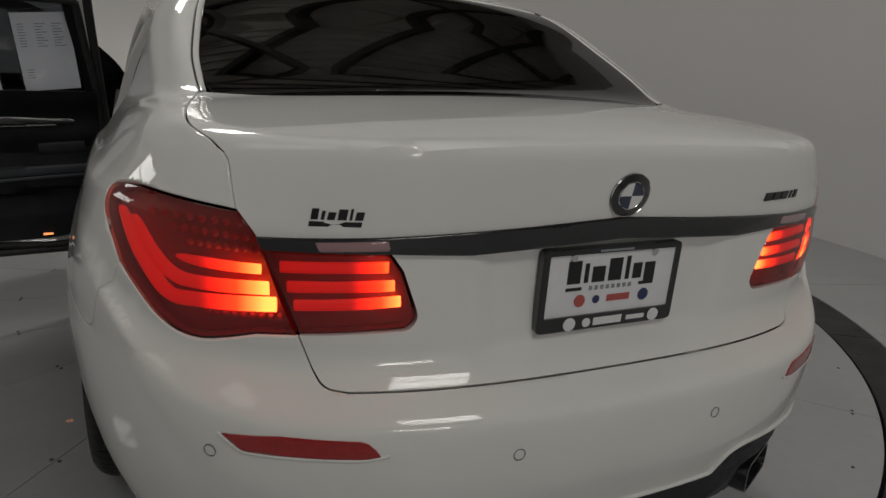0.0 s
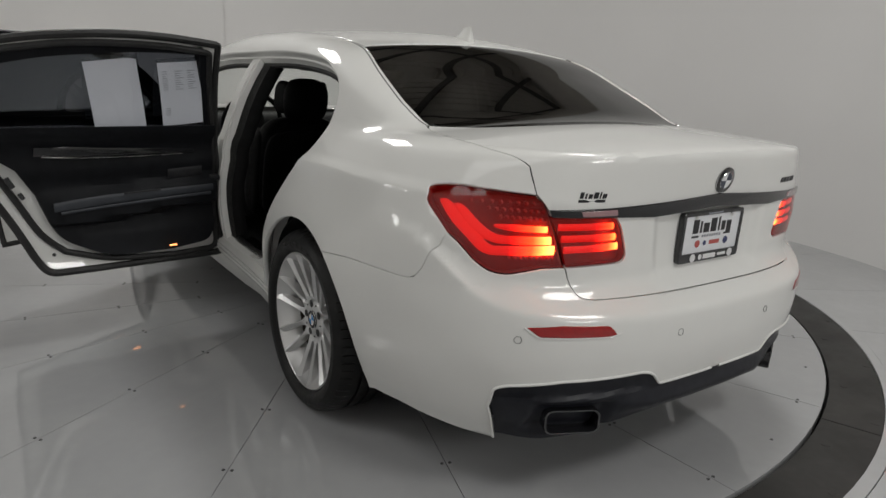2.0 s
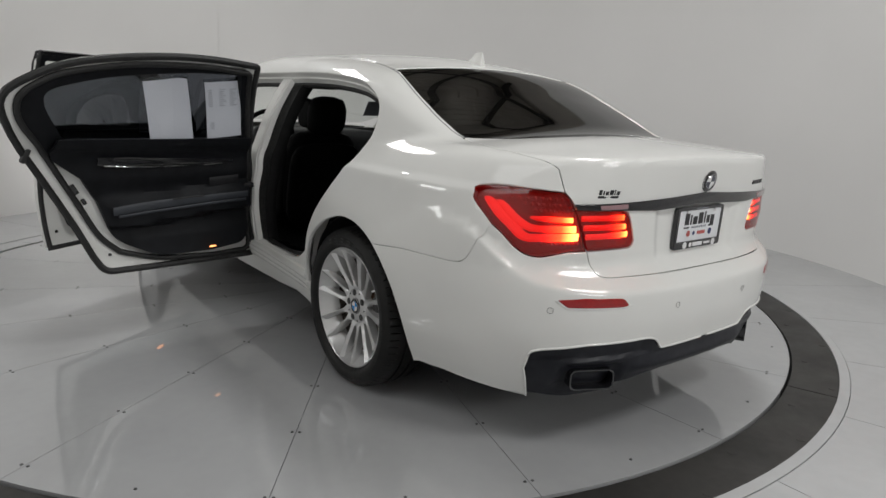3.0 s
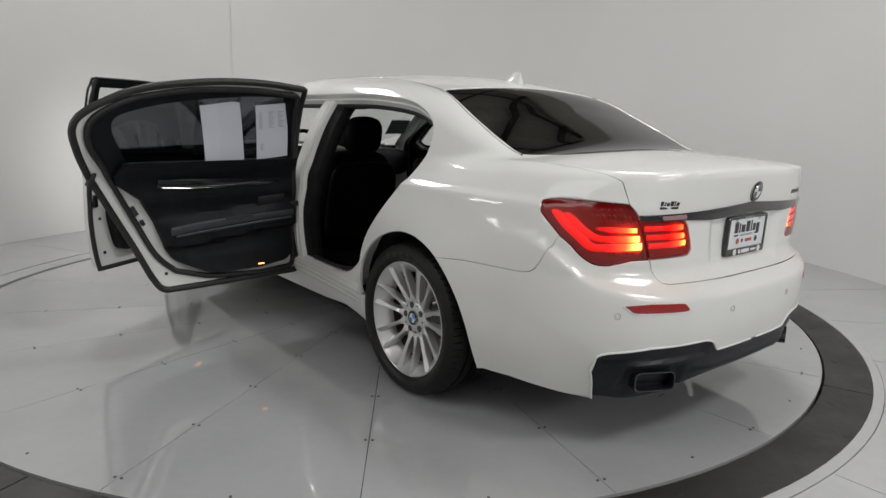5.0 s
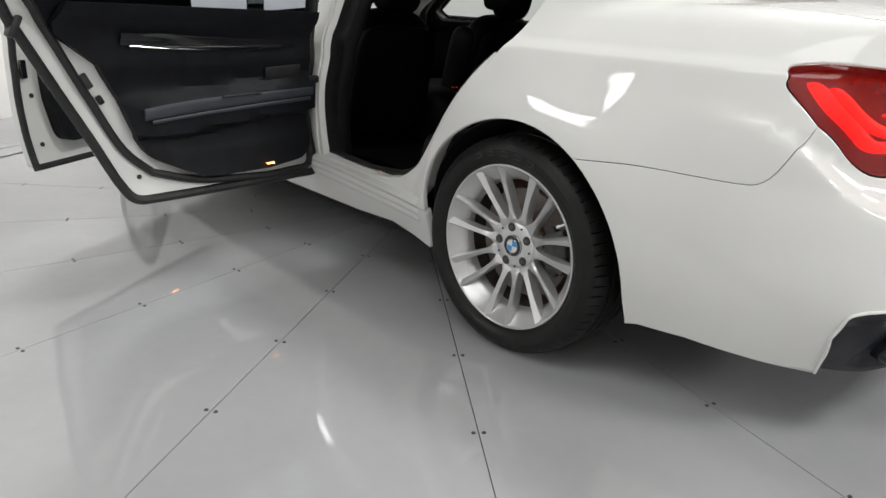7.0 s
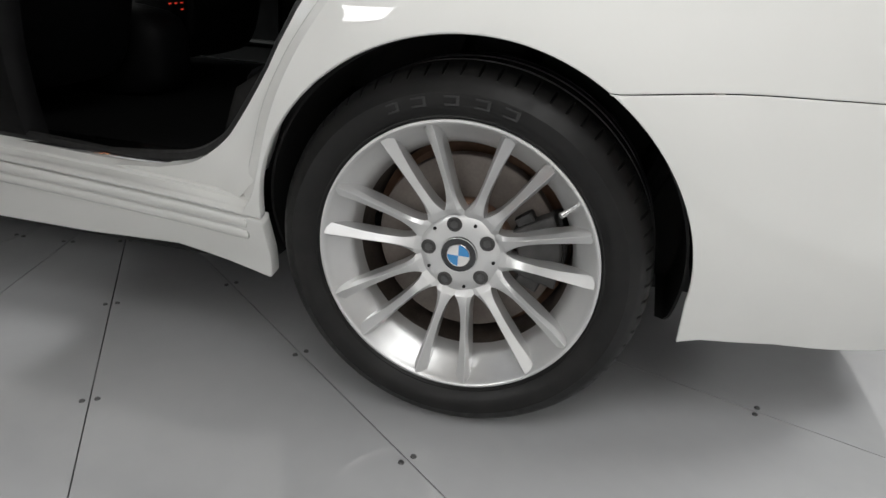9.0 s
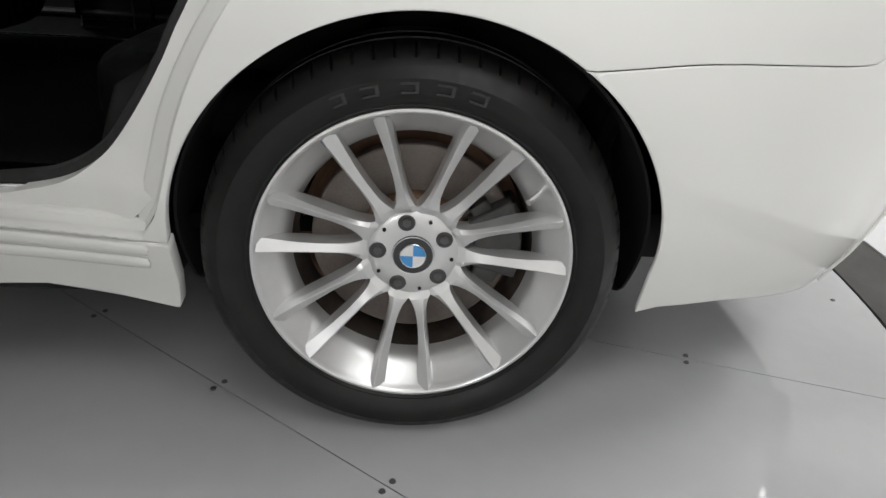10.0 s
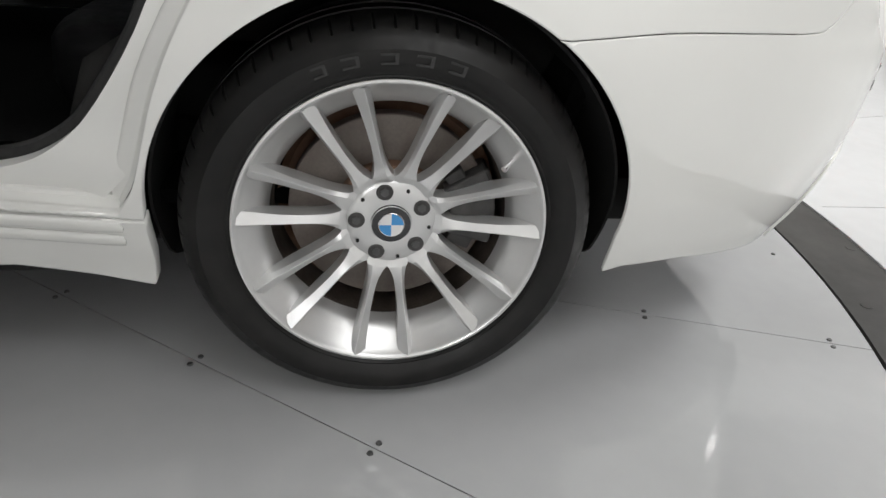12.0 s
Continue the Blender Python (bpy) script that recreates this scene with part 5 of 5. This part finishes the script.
part("parcel_shelf", block((1.28, .46, .03), (0, -.28, 1.03), .01, 2), CARPET, car, "black parcel shelf")
part("firewall", block((1.6, .05, .62), (0, 2.56, .66), .02), DARK, car)


def cushion(size, place, turn=(0, 0, 0), puff=.12, bm=None, n=5):
    """A padded, rounded block."""
    own = bmesh.new()
    bmesh.ops.create_cube(own, size=2)
    bmesh.ops.subdivide_edges(own, edges=own.edges[:], cuts=7, use_grid_fill=True)
    for v in own.verts:
        c = v.co
        r = (abs(c.x) ** n + abs(c.y) ** n + abs(c.z) ** n) ** (1 / n)
        v.co = c / r * max(abs(c.x), abs(c.y), abs(c.z)) * (1 + puff * .12 * (math.cos(c.x * 1.5) * math.cos(c.z * 1.5)))
        v.co.x, v.co.y, v.co.z = v.co.x * size[0] / 2, v.co.y * size[1] / 2, v.co.z * size[2] / 2
    own.transform(pose(*place, *turn))
    return own if bm is None else absorb(bm, own)


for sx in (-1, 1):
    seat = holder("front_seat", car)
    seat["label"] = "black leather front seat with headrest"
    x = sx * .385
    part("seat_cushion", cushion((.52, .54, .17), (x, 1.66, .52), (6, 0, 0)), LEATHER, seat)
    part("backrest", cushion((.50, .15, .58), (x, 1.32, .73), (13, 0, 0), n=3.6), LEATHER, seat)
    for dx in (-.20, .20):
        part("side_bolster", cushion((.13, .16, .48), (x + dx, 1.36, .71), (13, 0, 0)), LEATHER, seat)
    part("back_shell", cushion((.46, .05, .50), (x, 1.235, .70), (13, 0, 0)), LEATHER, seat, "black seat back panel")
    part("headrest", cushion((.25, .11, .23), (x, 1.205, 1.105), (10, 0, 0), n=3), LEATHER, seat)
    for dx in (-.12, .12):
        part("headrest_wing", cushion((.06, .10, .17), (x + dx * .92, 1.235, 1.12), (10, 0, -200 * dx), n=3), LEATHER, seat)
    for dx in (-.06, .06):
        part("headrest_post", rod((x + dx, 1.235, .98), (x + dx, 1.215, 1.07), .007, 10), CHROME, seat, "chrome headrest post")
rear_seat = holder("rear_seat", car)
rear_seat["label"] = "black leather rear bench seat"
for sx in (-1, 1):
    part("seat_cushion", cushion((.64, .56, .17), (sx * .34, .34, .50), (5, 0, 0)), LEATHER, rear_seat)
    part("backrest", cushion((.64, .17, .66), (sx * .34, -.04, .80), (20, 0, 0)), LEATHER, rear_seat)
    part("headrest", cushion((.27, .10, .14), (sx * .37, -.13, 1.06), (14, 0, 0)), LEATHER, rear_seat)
AMBIENT = glowing("red_switch_glow", (1, .06, .03), .35)
for x, y, z in ((-.03, 1.19, .66), (.0, 1.19, .66), (.03, 1.19, .66), (.03, 1.19, .64)):
    part("switch_light", block((.010, .006, .0035), (x, y, z), .001, 1), AMBIENT, car, "small red switch light")
part("dashboard", cushion((1.46, .42, .24), (0, 2.38, .85)), PLASTIC, car, "black dashboard")
part("centre_console", cushion((.24, 1.1, .30), (0, 1.75, .50)), LEATHER, car, "black centre console")
wheel_ring = [(-.385 + .185 * math.cos(f), 2.06 - .06 * math.sin(f), .93 + .175 * math.sin(f)) for f in np.linspace(0, 2 * math.pi, 48, endpoint=False)]
steering = link("steering_wheel", *tube(wheel_ring, .015, True, 8), LEATHER, car, "black leather steering wheel")
part("airbag_pad", cushion((.17, .06, .13), (-.385, 2.08, .93), (-18, 0, 0)), PLASTIC, steering)
part("mirror", cushion((.24, .05, .075), (0, 1.93, 1.30)), PLASTIC, car, "black rear-view mirror")
for sx in (-1, 1):
    part("sun_visor", cushion((.36, .15, .022), (sx * .34, 1.80, 1.335), (-34, 0, 0)), VISOR, car, "tan sun visor")


# ---- badges, plate, papers ----
def lid_bar(name, x0, x1, z0, z1, material, label="", slant=0.0, lift=.001, parent=None):
    """A thin raised bar that lies on the trunk lid."""
    p = from_rear([(x0, z0), (x1, z0), (x1 + slant, z1), (x0 + slant, z1)])
    n = slope(p)
    verts = np.vstack([p - .001 * n, p + lift * n])
    return link(name, verts, [(4, 5, 6, 7), (0, 1, 5, 4), (1, 2, 6, 5), (2, 3, 7, 6), (3, 0, 4, 7)], material, parent or trunk_lid, label, False)


badge = holder("dealer_badge", car)
badge["label"] = "black dealer badge of plain shapes"
for x0, x1, z0, z1 in ((-.543, -.533, .949, .966), (-.529, -.524, .949, .963), (-.520, -.509, .949, .961), (-.505, -.492, .949, .966), (-.488, -.484, .949, .967), (-.480, -.468, .949, .962)):
    lid_bar("block", x0, x1, z0, z1, BADGE_INK, slant=.003, parent=badge)
lid_bar("bar", -.546, -.470, .938, .946, BADGE_INK, slant=.001, parent=badge)
model = holder("model_badge", car)
model["label"] = "dark chrome badge of plain bars"
for x0, x1 in ((.352, .374), (.380, .402), (.408, .430), (.440, .446), (.456, .468)):
    lid_bar("block", x0, x1, .955, .971, BADGE_INK, slant=.003, lift=.003, parent=model)

emblem_at = from_rear([(0, .983)])[0]
emblem_n = Vector(slope(emblem_at[None])[0])
side_x = Vector((1, 0, 0))
turn_out = Matrix((-emblem_n, side_x, (-emblem_n).cross(side_x))).transposed().to_4x4()
emblem = holder("round_emblem", car)
emblem["label"] = "round black emblem with white and dark quarters"
emblem.matrix_basis = Matrix.Translation(Vector(emblem_at)) @ turn_out
link("emblem_disc", *lathe([(0, -.006), (.038, -.005), (.0405, -.003), (.041, .004)], 72), GLOSS_BLACK, emblem)
for r in (.0405, .0255):
    link("emblem_ring", *lathe([(r - .0012, -.0058 if r < .03 else -.0035), (r, -.0066 if r < .03 else -.0044), (r + .0009, -.0054 if r < .03 else -.0025)], 72), CHROME, emblem)
link("white_quarter", *quadrant_disc(.0245, -.0066, (0, 2)), ENAMEL, emblem, smooth=False)
link("dark_quarter", *quadrant_disc(.0245, -.0066, (1, 3)), node_material("dark_enamel", (.02, .03, .06), .2, coat=.8)[0], emblem, smooth=False)

plate = holder("licence_plate", car, (0, -1.043, .808))
plate["label"] = "white dealer plate in a black frame"
plate.matrix_basis = pose(0, -1.040, .808, 2, 0, 0)
bm = bmesh.new()
outer_line = fillet([(-.153, -.079, .012), (.153, -.079, .012), (.153, .079, .012), (-.153, .079, .012)], True, .02)
inner_line = fillet([(-.140, -.050, .004), (.140, -.050, .004), (.140, .068, .004), (-.140, .068, .004)], True, .02)
rows = [[bm.verts.new((x * k, d, z * k)) for x, z in outer_line] for k, d in ((1, .012), (1, -.004), (.985, -.006))]
inner = [[bm.verts.new((x, d, z)) for x, z in inner_line] for d in (-.006, .002)]
for a, b in zip(rows, rows[1:]):
    for i in range(len(a)):
        bm.faces.new((a[i], a[(i + 1) % len(a)], b[(i + 1) % len(b)], b[i]))
k = len(inner[0])
for i in range(k):
    bm.faces.new((inner[0][i], inner[0][(i + 1) % k], inner[1][(i + 1) % k], inner[1][i]))
top = set(rows[-1]) | set(inner[0])
bmesh.ops.triangle_fill(bm, edges=[e for e in bm.edges if e.is_boundary and e.verts[0] in top and e.verts[1] in top], use_beauty=True)
part("plate_frame", bm, GLOSS_BLACK, plate, "black plastic plate frame")
part("plate_sheet", block((.284, .003, .124), (0, 0, .009), .001, 1), PLATE_WHITE, plate)


def plate_bar(x, z, w, h, material, d=-.0022, round_=False, name="bar"):
    if round_:
        bm = rod((x, d, z), (x, d - .0006, z), w / 2, 20)
    else:
        bm = block((w, .0008, h), (x, d, z), 0)
    part(name, bm, material, plate, smooth=False)


for x0, x1, z0, z1 in ((-.098, -.070, .012, .055), (-.062, -.053, .012, .049), (-.045, -.017, .012, .042), (-.009, .020, .012, .055), (.029, .038, .012, .057), (.046, .066, .012, .042), (.073, .097, .004, .042)):
    plate_bar((x0 + x1) / 2, (z0 + z1) / 2, x1 - x0, z1 - z0, BADGE_INK)
plate_bar(-.082, .0015, .034, .006, BADGE_INK)
plate_bar(.080, .0015, .034, .006, BADGE_INK)
for i in range(8):
    plate_bar(-.045 + i * .0125, .001, .007, .008, INK)
plate_bar(-.066, -.022, .024, .02, RED_INK, round_=True)
plate_bar(-.030, -.022, .016, .02, NAVY_INK, round_=True)
plate_bar(.020, -.022, .052, .013, RED_INK)
plate_bar(.078, -.022, .024, .02, NAVY_INK, round_=True)
for x, w in ((-.085, .026), (-.048, .018), (.106, .026)):
    plate_bar(x, -.0645, w, .02, ENAMEL, -.0068, True)
plate_bar(0, -.0645, .064, .015, ENAMEL, -.0064)
plate_bar(.064, -.0645, .042, .009, ENAMEL, -.0064)
plate_bar(0, .0725, .075, .004, INK, -.0064)
for x in (-.09, .09):
    part("plate_bolt", rod((x, -.001, .062), (x, -.006, .062), .0065, 12), CHROME, plate)

swing = Matrix.Translation((HINGE[0], HINGE[1], 0)) @ pose(0, 0, 0, 0, 0, SWING) @ Matrix.Translation((-HINGE[0], -HINGE[1], 0))


def sheet_of_paper(y0, y1, z0, z1, tilt, label, columns):
    """A printed page in a clear sleeve, taped to the inside of the door's glass."""
    c = from_side([((y0 + y1) / 2, (z0 + z1) / 2)])[0]
    n = slope(c[None])[0] * (1, 1, .45)
    n /= np.linalg.norm(n)
    page = tagged(holder("paper_sheet"), label, "paper", "papers on the door window")
    up = Vector((0, 0, 1)) - Vector(n) * n[2]
    up.normalize()
    side = Vector(n).cross(up)
    m = Matrix((side, Vector(n), up)).transposed().to_4x4()
    page.matrix_world = swing @ Matrix.Translation(Vector(c) - .058 * Vector(n)) @ m @ pose(0, 0, 0, 0, tilt, 0)
    w, h = y1 - y0, z1 - z0
    curl = lambda x, z: -.004 * math.sin(3 * x / w + 1) - .003 * math.cos(4 * z / h)
    for name, mat, s, d in (("page", PAPER, 1, 0), ("sleeve", SLEEVE, 1.07, -.004)):
        verts = [(w * s * (i / 10 - .5), curl(w * (i / 10 - .5), h * (j / 12 - .5)) + d, h * s * (j / 12 - .5) + (.008 if s > 1 else 0)) for i in range(11) for j in range(13)]
        faces = [(i * 13 + j, i * 13 + j + 1, i * 13 + 14 + j, i * 13 + 13 + j) for i in range(10) for j in range(12)]
        link(name, verts, faces, mat, page)
    for k in range(columns):
        bm = bmesh.new()
        for i in range(9 if k < 3 else 4):
            x0 = w * (-.42 + .30 * k) if k < 3 else -w * .4
            z = h * (.36 - .035 * i) if k < 3 else h * (-.22 - .035 * i)
            width = w * (.20 if k < 3 else .72) * (.75 + .25 * math.sin(i * 2.3 + k))
            block((width, .0004, h * .010), (x0 + width / 2, curl(x0, z) - .0012, z), 0, bm=bm)
        part("print", bm, INK, page, "grey lines of print", smooth=False)


sheet_of_paper(.600, .812, .978, 1.283, -9, "white printed page in a clear plastic sleeve", 0)
sheet_of_paper(.895, 1.080, 1.002, 1.285, -6, "white information sheet with columns of fine print", 4)
corners = [(.50, 2.18, 1.19), (.64, 2.12, 1.19), (.69, 2.28, 1.08), (.58, 2.39, 1.075)]
page = link("paper_sheet", corners + [(x, y, z - .003) for x, y, z in corners], [(0, 1, 2, 3), (7, 6, 5, 4), (0, 4, 5, 1), (1, 5, 6, 2), (2, 6, 7, 3), (3, 7, 4, 0)], INK, None, smooth=False)
tagged(page, "grey sheet stuck to the inside of the windscreen", "paper")
